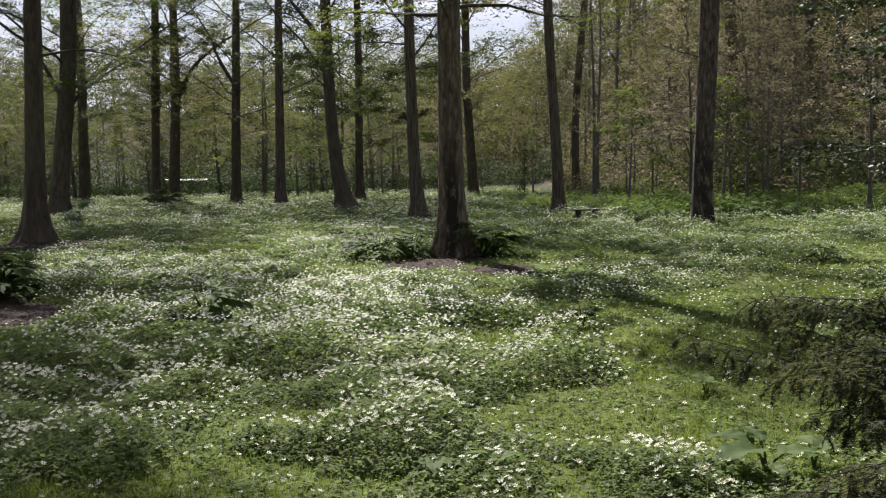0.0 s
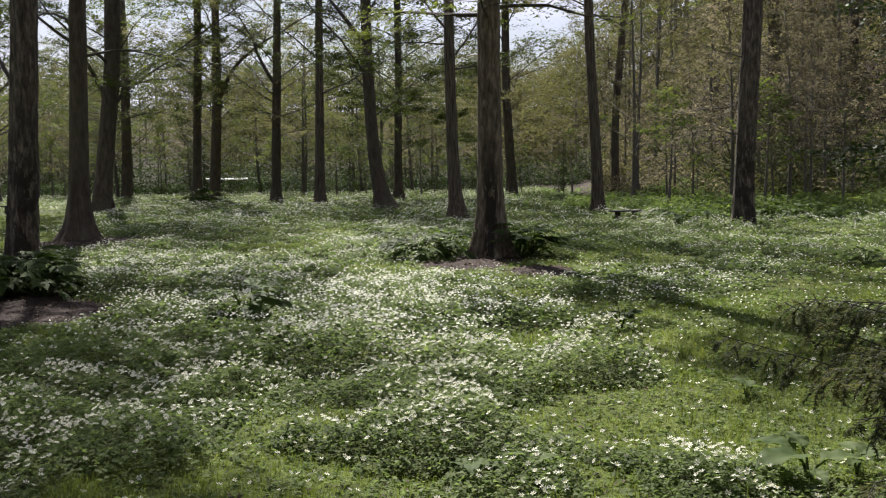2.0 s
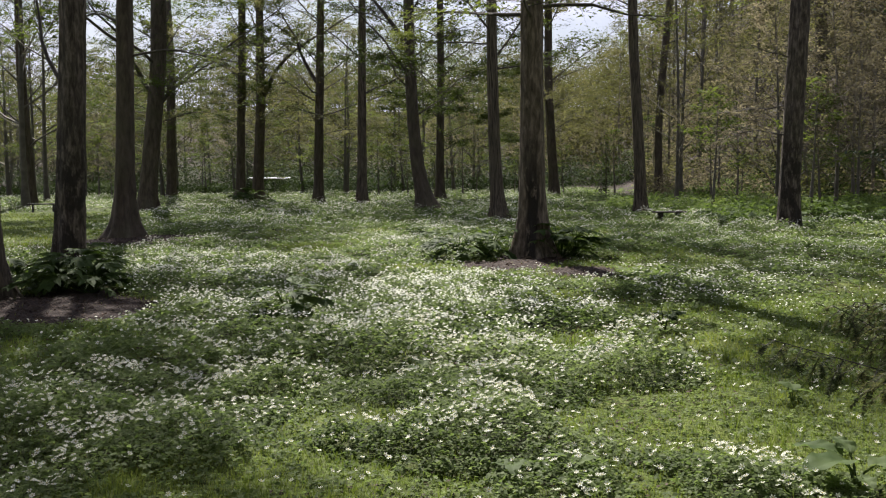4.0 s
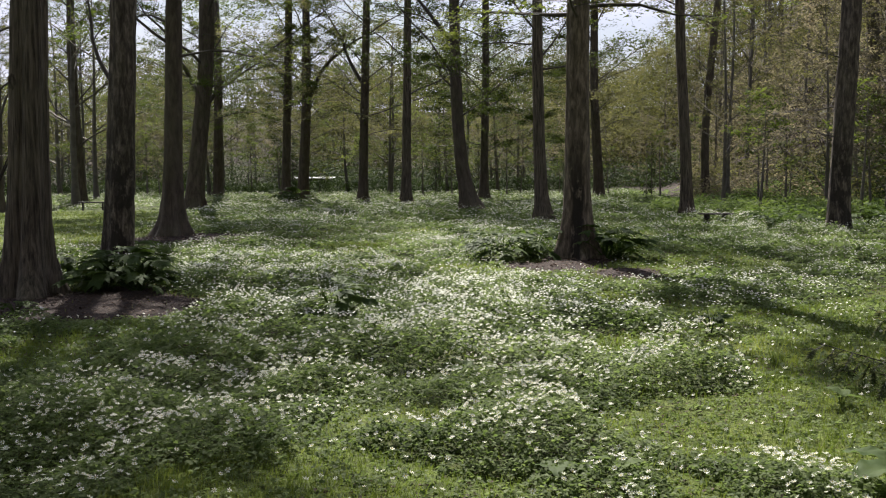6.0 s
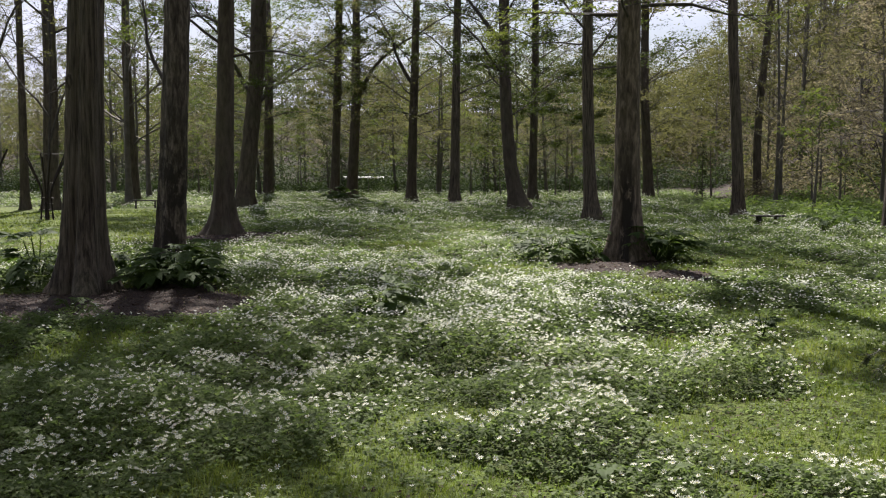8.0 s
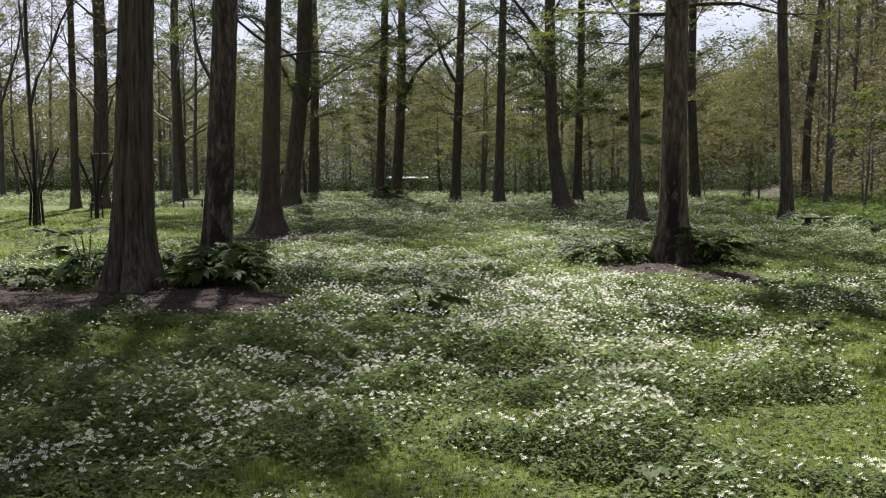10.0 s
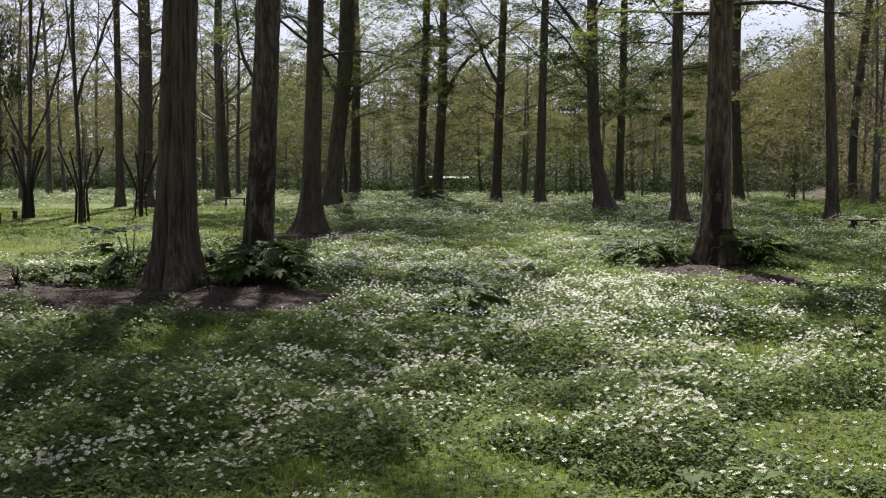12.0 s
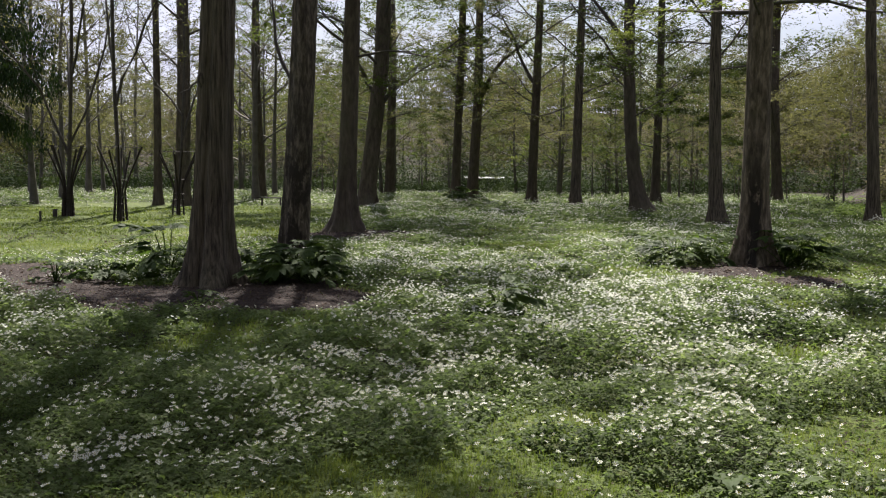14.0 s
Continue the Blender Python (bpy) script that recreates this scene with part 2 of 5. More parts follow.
M_BIGLEAF = mat_leaf("hogweed_leaf", [(0.1, (0.028, 0.048, 0.014)), (0.5, (0.054, 0.086, 0.024)), (0.9, (0.094, 0.132, 0.040))], (1.45, 1.5, 0.75), 0.45, 0.65, 0.12, 1.2)
M_HERB = mat_leaf("lush_herb_leaf", [(0.1, (0.048, 0.076, 0.022)), (0.5, (0.092, 0.134, 0.040)), (0.9, (0.165, 0.205, 0.072))], (1.3, 1.35, 0.8), 0.45, patch=0.5)
M_PALELEAF = mat_leaf("butterbur_leaf", [(0.1, (0.060, 0.095, 0.034)), (0.5, (0.105, 0.145, 0.056)), (0.9, (0.150, 0.190, 0.085))], (1.3, 1.35, 0.9), 0.5, 0.65, 0.12, 3.0)
M_NEEDLE = mat_leaf("fir_needle", [(0.1, (0.018, 0.028, 0.012)), (0.5, (0.052, 0.068, 0.033)), (0.9, (0.155, 0.148, 0.088))], (1.3, 1.3, 0.8), 0.45, 0.6, 0.08, 2.0, 0.5)
M_HOLLY = mat_leaf("glossy_evergreen_leaf", [(0.1, (0.010, 0.019, 0.007)), (0.5, (0.022, 0.040, 0.014)), (0.9, (0.045, 0.068, 0.024))], (1.1, 1.2, 0.6), 0.15, 0.5, 0.18, 0.8)
M_RUST = mat_plain("dark_rusted_steel", (0.030, 0.022, 0.018), 0.7, 0.6, 0.4, 14.0)
M_FIR_TWIG = mat_plain("fir_twig_bark", (0.020, 0.016, 0.012), 0.85, 0, 0.3, 20.0)
M_WOOD = mat_plain("weathered_wood", (0.035, 0.029, 0.023), 0.8, 0, 0.4, 10.0)
M_SHED = mat_plain("dark_stained_boards", (0.035, 0.028, 0.024), 0.8, 0, 0.3, 5.0)
M_ROOF = mat_plain("pale_sheet_roof", (0.14, 0.14, 0.14), 0.6, 0.0, 0.1, 2.0)


# ---- mesh tools ----
def quad_mesh(name, V, material, F=None):
    """A mesh of four-cornered faces: V is (n, 3); without F each four points in turn make a face."""
    V = np.asarray(V, dtype=np.float32).reshape(-1, 3)
    F = np.arange(len(V), dtype=np.int32).reshape(-1, 4) if F is None else np.asarray(F, dtype=np.int32)
    me = bpy.data.meshes.new(name)
    me.vertices.add(len(V))
    me.vertices.foreach_set("co", V.ravel())
    me.loops.add(F.size)
    me.loops.foreach_set("vertex_index", F.ravel())
    me.polygons.add(len(F))
    me.polygons.foreach_set("loop_start", np.arange(0, F.size, 4, dtype=np.int32))
    me.materials.append(material)
    me.update(calc_edges=True)
    return me


def smooth(me):
    me.polygons.foreach_set("use_smooth", np.ones(len(me.polygons), dtype=bool))
    return me


def put(name, me, parent=None, label="", loc=None):
    ob = new(name, me)
    if parent is not None:
        ob.parent = parent
    if loc is not None:
        ob.location = loc
    if label:
        ob["label"] = label
    return ob


def part(name, bm, material, parent, label=""):
    me = bpy.data.meshes.new(name)
    bm.to_mesh(me)
    bm.free()
    me.materials.append(material)
    return put(name, me, parent, label)


class Tubes:
    """Gathers tapered tubes and turns them into one mesh."""
    def __init__(self):
        self.V, self.F, self.n = [], [], 0

    def add(self, path, radii, sides=5):
        path = np.asarray(path, float)
        radii = np.asarray(radii, float)
        t = np.gradient(path, axis=0)
        t /= np.linalg.norm(t, axis=1)[:, None] + 1e-9
        ref = np.where(np.abs(t[:, 2:3]) > 0.9, np.array([[1.0, 0, 0]]), np.array([[0, 0, 1.0]]))
        u = np.cross(ref, t)
        u /= np.linalg.norm(u, axis=1)[:, None] + 1e-9
        v = np.cross(t, u)
        a = np.linspace(0, 2 * np.pi, sides, endpoint=False)
        ring = path[:, None] + radii[:, None, None] * (np.cos(a)[None, :, None] * u[:, None] + np.sin(a)[None, :, None] * v[:, None])
        m = len(path)
        i, j = np.meshgrid(np.arange(m - 1), np.arange(sides), indexing="ij")
        k = (j + 1) % sides
        F = np.stack([i * sides + j, i * sides + k, (i + 1) * sides + k, (i + 1) * sides + j], -1).reshape(-1, 4) + self.n
        self.V.append(ring.reshape(-1, 3))
        self.F.append(F)
        self.n += m * sides

    def mesh(self, name, material):
        return smooth(quad_mesh(name, np.concatenate(self.V), material, np.concatenate(self.F)))


def diamonds(P, size, rng, tilt=0.6, narrow=0.3, fold=0.12, ahead=None):
    """Leaf-shaped folded quads round the points P; tilt: how far their faces turn from level."""
    P = np.asarray(P, float).reshape(-1, 3)
    n = len(P)
    size = np.broadcast_to(np.asarray(size, float), (n,))[:, None]
    if ahead is None:
        a = rng.uniform(0, 2 * np.pi, n)
        d = np.stack([np.cos(a), np.sin(a), rng.normal(0, tilt * 0.6, n)], 1)
    else:
        d = np.array(ahead, float)
    d /= np.linalg.norm(d, axis=1)[:, None] + 1e-9
    up = np.stack([rng.normal(0, tilt, n), rng.normal(0, tilt, n), np.ones(n)], 1)
    w = np.cross(d, up)
    w /= np.linalg.norm(w, axis=1)[:, None] + 1e-9
    nn = np.cross(w, d)
    s = size
    Q = np.stack([P - d * s * 0.5, P + w * s * narrow + nn * s * fold + d * s * 0.05, P + d * s * 0.5, P - w * s * narrow + nn * s * fold + d * s * 0.05], 1)
    return Q.reshape(-1, 3)


def tri_mesh(name, V, material):
    """A mesh of loose triangles from (n, 3) corners."""
    V = np.asarray(V, dtype=np.float32).reshape(-1, 3)
    me = bpy.data.meshes.new(name)
    me.vertices.add(len(V))
    me.vertices.foreach_set("co", V.ravel())
    me.loops.add(len(V))
    me.loops.foreach_set("vertex_index", np.arange(len(V), dtype=np.int32))
    me.polygons.add(len(V) // 3)
    me.polygons.foreach_set("loop_start", np.arange(0, len(V), 3, dtype=np.int32))
    me.materials.append(material)
    me.update(calc_edges=True)
    return me


def sprays(P, size, rng, tilt=0.45):
    """Flat sprays of small pointed leaves round the points P; a large spray holds more leaves."""
    P = np.asarray(P, float).reshape(-1, 3)
    size = np.broadcast_to(np.asarray(size, float), (len(P),))
    out = []
    for lo, hi, k, f in ((0.0, 0.11, 1, 1.0), (0.11, 0.15, 2, 0.71), (0.15, 0.27, 3, 0.58), (0.27, 0.45, 4, 0.50), (0.45, 9.0, 6, 0.41)):
        sel = (size >= lo) & (size < hi)
        p, z = np.repeat(P[sel], k, 0), np.repeat(size[sel], k)
        n = len(p)
        if not n:
            continue
        if k > 1:
            p = p + rng.normal(0, 1, (n, 3)) * z[:, None] * np.array([0.75, 0.75, 0.22])
        s = (z * f * rng.uniform(0.7, 1.25, n))[:, None]
        a = rng.uniform(0, 2 * np.pi, n)
        d = np.stack([np.cos(a), np.sin(a), rng.normal(-0.1, tilt * 0.7, n)], 1)
        up = np.stack([rng.normal(0, tilt, n), rng.normal(0, tilt, n), np.ones(n)], 1)
        w = np.cross(d, up)
        w /= np.linalg.norm(w, axis=1)[:, None] + 1e-9
        out.append(np.stack([p - w * s * 0.33, p + w * s * 0.33, p + d * s], 1).reshape(-1, 3))
    return np.concatenate(out)


# ---- the lie of the land ----
def sstep(a, b, x):
    t = np.clip((x - a) / (b - a), 0, 1)
    return t * t * (3 - 2 * t)


def wave(x, y, s=1.0, seed=0.0):
    """Cheap smooth noise from sines, about -1 to 1."""
    x, y = x * s + seed * 1.7, y * s - seed * 2.3
    return (np.sin(1.3 * x + 0.7 * np.sin(0.9 * y + seed)) + np.sin(1.1 * y + 1.9 + 0.8 * np.sin(1.2 * x)) + 0.6 * np.sin(2.3 * x - 1.7 * y + 0.5) + 0.5 * np.sin(3.1 * y + 2.1 * x + seed)) / 2.6


def land(x, y):
    x, y = np.asarray(x, float), np.asarray(y, float)
    d = np.hypot(x, y)
    az = np.degrees(np.arctan2(x, y))
    h = 0.035 * wave(x, y, 0.9, 1.0) * sstep(2, 6, d) + 0.07 * wave(x, y, 0.16, 4.0) * sstep(12, 30, d)
    side = sstep(2, 14, az) * (1 - sstep(120, 170, az))
    h = h + side * 0.42 * np.maximum(d - 48, 0) * (1 - 0.0022 * np.minimum(np.maximum(d - 48, 0), 230))
    h = h + (1 - side) * (0.12 + 0.03 * wave(x, y, 0.05, 3.0) + 0.12 * sstep(-29, -24, az)) * np.clip(d - 106, 0, 46)
    return h


def land1(x, y):
    return float(land(x, y))


DENSE = [(-0.60, 6.0, 0.5), (0.5, 8.0, 0.5), (0.0, 5.0, 0.35), (-1.2, 5.9, 0.3), (0.80, 5.30, 0.36), (-4.8, 17.0, 1.0), (-3.2, 14.8, 0.9), (-1.86, 12.3, 1.3), (-0.46, 10.7, 1.2), (-1.14, 9.2, 1.1), (-2.33, 11.2, 1.0), (-0.64, 6.7, 0.65), (-0.39, 7.5, 0.6), (-2.83, 7.3, 0.9),
         (-2.98, 6.2, 0.8), (-3.55, 10.9, 1.1), (-3.33, 19.8, 1.4), (-4.97, 15.9, 1.3), (-6.68, 16.6, 1.4), (0.56, 9.0, 0.6), (-8.5, 9.5, 1.5), (-11.5, 17.5, 1.3)]
BARE = [(-0.6, 21.5, 0.7), (-3.6, 18.2, 0.7), (0.9, 9.2, 0.5), (0.2, 9.6, 0.4), (1.0, 6.8, 0.8), (-1.37, 5.1, 0.55), (-4.85, 8.4, 0.9), (-2.7, 15.1, 0.9), (-4.83, 20.9, 1.1), (1.5, 10.4, 0.9), (1.5, 8.0, 0.9), (-1.25, 6.4, 0.35),
        (1.2, 18.6, 0.8), (-14.0, 20.0, 3.0), (-17.5, 24.5, 3.4), (-22.0, 31.0, 4.0), (-21.0, 39.0, 3.0), (-11.5, 12.2, 0.9), (3.6, 13.0, 1.0)]
MULCH = [(-7.2, 10.6, 1.1), (-6.2, 11.0, 1.0), (-5.3, 11.5, 0.8), (-8.6, 10.7, 0.9), (-9.4, 11.6, 0.8), (-5.7, 11.9, 0.6), (-11.4, 12.6, 0.9), (-7.4, 11.5, 1.15), (-8.3, 11.3, 0.7), (-6.4, 12.3, 0.8), (-10.8, 12.1, 0.8), (-0.98, 17.1, 0.62), (0.15, 16.1, 0.55), (-0.7, 18.4, 0.7), (-1.6, 17.4, 0.35), (-10.0, 23.2, 1.5), (-9.0, 22.4, 0.9), (-8.9, 17.6, 0.7)]


SPARSE = [(-4.9, 6.6, 1.0), (-4.0, 5.3, 0.8), (-5.6, 8.0, 0.9), (-2.9, 6.6, 0.5), (-6.01, 9.40, 0.80), (-5.10, 9.54, 0.80), (-4.78, 7.46, 0.70), (-3.71, 6.66, 0.60), (-7.03, 9.46, 0.60), (-3.82, 7.81, 0.50)]      # leaves with hardly any flowers


LAWN = [(-14.0, 20.5, 3.0), (-17.5, 25.0, 3.6), (-22.0, 31.0, 4.5), (-20.5, 38.0, 3.6), (-17.5, 31.0, 3.0), (-26.0, 36.0, 4.5), (-19.0, 20.0, 4.0)]      # mown grass


def blobs(x, y, spots):
    out = np.zeros(np.shape(x))
    for bx, by, br in spots:
        k = 1.6 if by > 12 else 1.2
        out = np.maximum(out, np.exp(-((x - bx) ** 2 / br ** 2 + (y - by) ** 2 / (br * k) ** 2)))
    return out


def soil_at(x, y):
    x, y = np.asarray(x, float), np.asarray(y, float)
    d = np.hypot(x, y)
    return np.maximum(blobs(x, y, MULCH), 0.5 * sstep(48, 58, d) * sstep(-1, 3, np.degrees(np.arctan2(x, y))) + 0.5 * sstep(84, 96, d))


def flowering(x, y):
    """How thickly the anemones stand, 0 to 1."""
    x, y = np.asarray(x, float), np.asarray(y, float)
    v = 0.27 + 0.40 * wave(x, y, 0.75, 2.0) + 0.24 * wave(x, y, 2.1, 5.0) + 0.12 * wave(x, y, 5.0, 3.0)
    d = np.hypot(x, y)
    v = v + 0.16 * sstep(16, 40, d) - 0.16 * (1 - sstep(5.5, 8.0, d))
    v = v * (1 - 0.9 * sstep(0.15, 0.6, blobs(x, y, LAWN)))
    v = v + 0.75 * blobs(x, y, DENSE) + 0.55 * blobs(x, y, SPARSE) - 0.75 * blobs(x, y, BARE) - 1.5 * sstep(0.35, 0.75, soil_at(x, y))
    return np.clip(np.maximum(v, 0.14 * (1 - sstep(0.2, 0.5, soil_at(x, y))) * (1 - 0.8 * sstep(0.15, 0.6, blobs(x, y, LAWN)))), 0, 1)


def build_ground():
    seg = 320
    rad = np.concatenate([np.linspace(0.4, 14, 80), np.geomspace(14.3, 140, 80), np.geomspace(146, 3000, 20)])
    az = np.linspace(0, 2 * np.pi, seg, endpoint=False)
    R, A = np.meshgrid(rad, az, indexing="ij")
    X, Y = R * np.sin(A), R * np.cos(A)
    Z = land(X, Y) + 0.025 * sstep(0.3, 0.8, soil_at(X, Y))
    V = np.stack([X, Y, Z], -1).reshape(-1, 3)
    i, j = np.meshgrid(np.arange(len(rad) - 1), np.arange(seg), indexing="ij")
    k = (j + 1) % seg
    F = np.stack([i * seg + j, (i + 1) * seg + j, (i + 1) * seg + k, i * seg + k], -1).reshape(-1, 4)
    me = quad_mesh("ground", V, M_GROUND, F)
    bm = bmesh.new()
    bm.from_mesh(me)
    c = bm.verts.new((0, 0, land1(0, 0)))
    bm.verts.ensure_lookup_table()
    for q in range(seg):
        bm.faces.new((c, bm.verts[(q + 1) % seg], bm.verts[q]))
    bmesh.ops.recalc_face_normals(bm, faces=bm.faces)
    bm.to_mesh(me)
    bm.free()
    n = len(me.vertices)
    co = np.empty(n * 3, np.float32)
    me.vertices.foreach_get("co", co)
    co = co.reshape(-1, 3)
    at = me.attributes.new("soil", "FLOAT", "POINT")
    at.data.foreach_set("value", soil_at(co[:, 0], co[:, 1]).astype(np.float32))
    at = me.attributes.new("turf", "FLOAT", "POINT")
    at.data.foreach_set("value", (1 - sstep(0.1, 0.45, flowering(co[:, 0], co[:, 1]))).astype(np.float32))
    smooth(me)
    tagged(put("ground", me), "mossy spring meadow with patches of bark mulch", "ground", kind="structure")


build_ground()


# ---- trees ----
def tree_empty(name, x, y, label, category="tree", group=""):
    e = new(name)
    e.location = (x, y, land1(x, y) - 0.03)
    tagged(e, label, category, group)
    return e


def trunk_line(rng, H, lean, bend, foot=0.0):
    """A function from height to the trunk's middle, from its lean at 5 m height and a slow bend."""
    p1, p2 = rng.uniform(0, 6.28, 2)
    def at(h):
        h = np.asarray(h, float)
        k = h / 5.0
        fade = np.where(k < 1.2, k, 1.2 + (k - 1.2) * 0.45)
        return np.stack([lean[0] * fade + foot * np.exp(-h / 1.3) + bend * (np.sin(h * 0.42 + p1) - np.sin(p1)), lean[1] * fade + bend * (np.sin(h * 0.37 + p2) - np.sin(p2)), h], -1)
    return at


def trunk_mesh(rng, line, H, r0, flare, material, sides=28, lobes=5, rough=0.03, ribs=0.0, rib_at=0.0):
    hs = np.concatenate([np.linspace(0, 1.2, 12), np.linspace(1.4, 8, 30), np.linspace(8.6, H, 16)])
    a = np.linspace(0, 2 * np.pi, sides, endpoint=False)
    ph = rng.uniform(0, 6.28, 6)
    Hh, A = np.meshgrid(hs, a, indexing="ij")
    r = r0 * (1 - 0.30 * np.minimum(Hh, 8) / 8 * 0.6) * np.clip((H - Hh) / (H - 7) + 0.10, 0.06, 1)
    butt = 0.5 + 0.5 * np.cos(lobes * A + ph[0] + 0.6 * np.sin(A + ph[1]))
    r = r + r0 * flare * np.exp(-Hh / 0.34) * (0.45 + 0.9 * butt ** 2) + r0 * 0.42 * flare * np.exp(-Hh / 0.9) * (0.4 + butt)
    r = r * (1 + ribs * (np.abs(np.cos(1.5 * (A - rib_at))) - 0.6))
    r = r * (1 + 0.05 * np.sin(2 * A + ph[2] + Hh * 0.25) + 0.035 * np.sin(5 * A + ph[3] + 0.5 * np.sin(Hh)) + rough * np.sin(9 * A + ph[4] + 0.9 * np.sin(Hh * 0.8)))
    r = r * (1 + 0.02 * rng.normal(size=r.shape))
    c = line(hs)
    V = np.stack([c[:, 0:1] + r * np.cos(A), c[:, 1:2] + r * np.sin(A), Hh], -1).reshape(-1, 3)
    i, j = np.meshgrid(np.arange(len(hs) - 1), np.arange(sides), indexing="ij")
    k = (j + 1) % sides
    F = np.stack([i * sides + j, i * sides + k, (i + 1) * sides + k, (i + 1) * sides + j], -1).reshape(-1, 4)
    return smooth(quad_mesh("trunk", V, material, F))


def grow(rng, p, d, length, n, wiggle, lift):
    """A wandering path of n steps from p."""
    pts = [np.array(p, float)]
    d = np.array(d, float)
    for _ in range(n):
        d = d + rng.normal(0, wiggle, 3) + np.array([0, 0, lift])
        d /= np.linalg.norm(d)
        pts.append(pts[-1] + d * length / n)
    return np.array(pts)


def limb(rng, tubes, leafpts, start, direction, length, radius, subs=6, twigs=3, lift=0.05, per=5, sides=6, spread=0.8, fine=True):
    """A limb with side branches and twigs; the places for leaves go into leafpts."""
    n = 7 if fine else 5
    path = grow(rng, start, direction, length, n, 0.13, lift)
    tubes.add(path, radius * np.linspace(1, 0.38, n + 1) ** 1.6, sides)
    for s in range(subs):
        f = 0.2 + 0.8 * (s + rng.uniform(0.2, 0.8)) / subs
        i = min(int(f * n), n - 1)
        t = path[i + 1] - path[i]
        q = path[i] + t * (f * n - i)
        t = t / (np.linalg.norm(t) + 1e-9)
        side = np.cross(t, [0, 0, 1]) * (1 if s % 2 else -1)
        d = t * 0.7 + side * spread + rng.normal(0, 0.22, 3) * np.array([1, 1, 0.6])
        d /= np.linalg.norm(d)
        L = length * (0.62 - 0.34 * f) * rng.uniform(0.8, 1.3)
        sp = grow(rng, q, d, L, 3, 0.18, lift * 0.3 - 0.03)
        tubes.add(sp, np.linspace(radius * 0.34 * (1.1 - 0.5 * f), radius * 0.06, 4), 3)
        for k in range(twigs):
            g = rng.uniform(0.15, 1.0)
            i = min(int(g * 3), 2)
            w = sp[i] + (sp[i + 1] - sp[i]) * (g * 3 - i)
            td = d + rng.normal(0, 0.7, 3) * np.array([1, 1, 0.3])
            td /= np.linalg.norm(td)
            tl = L * rng.uniform(0.35, 0.7)
            tip = w + td * tl + np.array([0, 0, -0.06 * tl])
            if fine:
                tubes.add(np.array([w, w + td * tl * 0.5, tip]), [radius * 0.08, radius * 0.05, radius * 0.02], 3)
            u = rng.uniform(0, 1.05, (per, 1))
            leafpts.append(w + (tip - w) * u + rng.normal(0, tl * 0.13, (per, 3)) * np.array([1, 1, 0.35]))
        u = rng.uniform(0.25, 1.05, (per, 1))
        leafpts.append(sp[0] + (sp[-1] - sp[0]) * u + rng.normal(0, L * 0.09, (per, 3)) * np.array([1, 1, 0.4]))


def big_tree(x, y, diam, seed, label, lean=(0, 0), H=24.0, flare=0.55, bark=None, leaf=None, first=6.0, limbs=11, reach=5.0, per=5, leaf_size=0.13, low=(), bend=0.05, sides=28, lobes=5, category="beech tree", ribs=0.0, rib_at=0.0, upper=1.0, low_size=None, low_per=None, foot=0.0):
    """A tall tree: flared trunk, single limbs, and a thin spring crown. low: (height, bearing, rise, length, thickness) of limbs that show low on the trunk."""
    rng = np.random.default_rng(seed)
    e = tree_empty("tree", x, y, label, category, "tall trees of the grove")
    line = trunk_line(rng, H, lean, bend, foot)
    r0 = diam / 2
    put("trunk", trunk_mesh(rng, line, H, r0, flare, bark or M_BARK, sides, lobes, 0.03, ribs, rib_at), e)
    pts = []
    for h, bear, rise, length, thick in low:
        t = Tubes()
        d = (math.sin(radians(bear)) * math.cos(radians(rise)), math.cos(radians(bear)) * math.cos(radians(rise)), math.sin(radians(rise)))
        limb(rng, t, pts, line(h), d, length, thick, 6, 3, (-0.07 if rise < 40 else 0.04) if rise > 20 else 0.0, low_per or per)
        put("limb", t.mesh("limb", M_TWIG), e)
    ang = rng.uniform(0, 360)
    for k in range(limbs):
        f = (k + rng.uniform(0, 0.8)) / limbs
        h = first + (H * 0.94 - first) * f
        ang += 137.5
        rise = radians(26 + 40 * f + rng.uniform(-10, 10))
        d = (math.sin(radians(ang)) * math.cos(rise), math.cos(radians(ang)) * math.cos(rise), math.sin(rise))
        t = Tubes()
        limb(rng, t, pts, line(h), d, reach * (1.1 - 0.55 * f) * rng.uniform(0.8, 1.15), r0 * (0.20 - 0.10 * f), 6, 3, 0.035, max(2, int(per * (1 - 0.8 * f))))
        put("limb", t.mesh("limb", M_TWIG), e)
    P = np.concatenate(pts)
    P = P[rng.uniform(size=len(P)) < np.where(P[:, 2] > 7.5, 0.85, 1.0)]
    size = leaf_size * rng.uniform(0.6, 1.3, len(P)) * np.where(P[:, 2] > 10.5, upper, 1.0) * np.where(P[:, 2] < max(first + 0.4, 8.0 if (low_per or 0) > 20 else 0.0), (low_size or leaf_size) / leaf_size, 1.0)
    put("crown", tri_mesh("crown", sprays(P, size, rng), leaf or M_LEAF), e)
    return e


BEECH = "tall beech trunk with flared roots and fresh leaves"
LOW = [(3.2, 60, 28, 3.6, 0.030), (3.6, -70, 34, 4.0, 0.034), (4.3, 150, 26, 4.2, 0.034), (4.9, -140, 32, 4.4, 0.036), (5.4, 20, 30, 4.2, 0.036), (6.1, 100, 36, 4.4, 0.038), (6.8, -100, 34, 4.4, 0.038)]


def low_limbs(turn, up=0.0, size=1.0):
    return [(h + up, b + turn, r, L * size, t) for h, b, r, L, t in LOW]


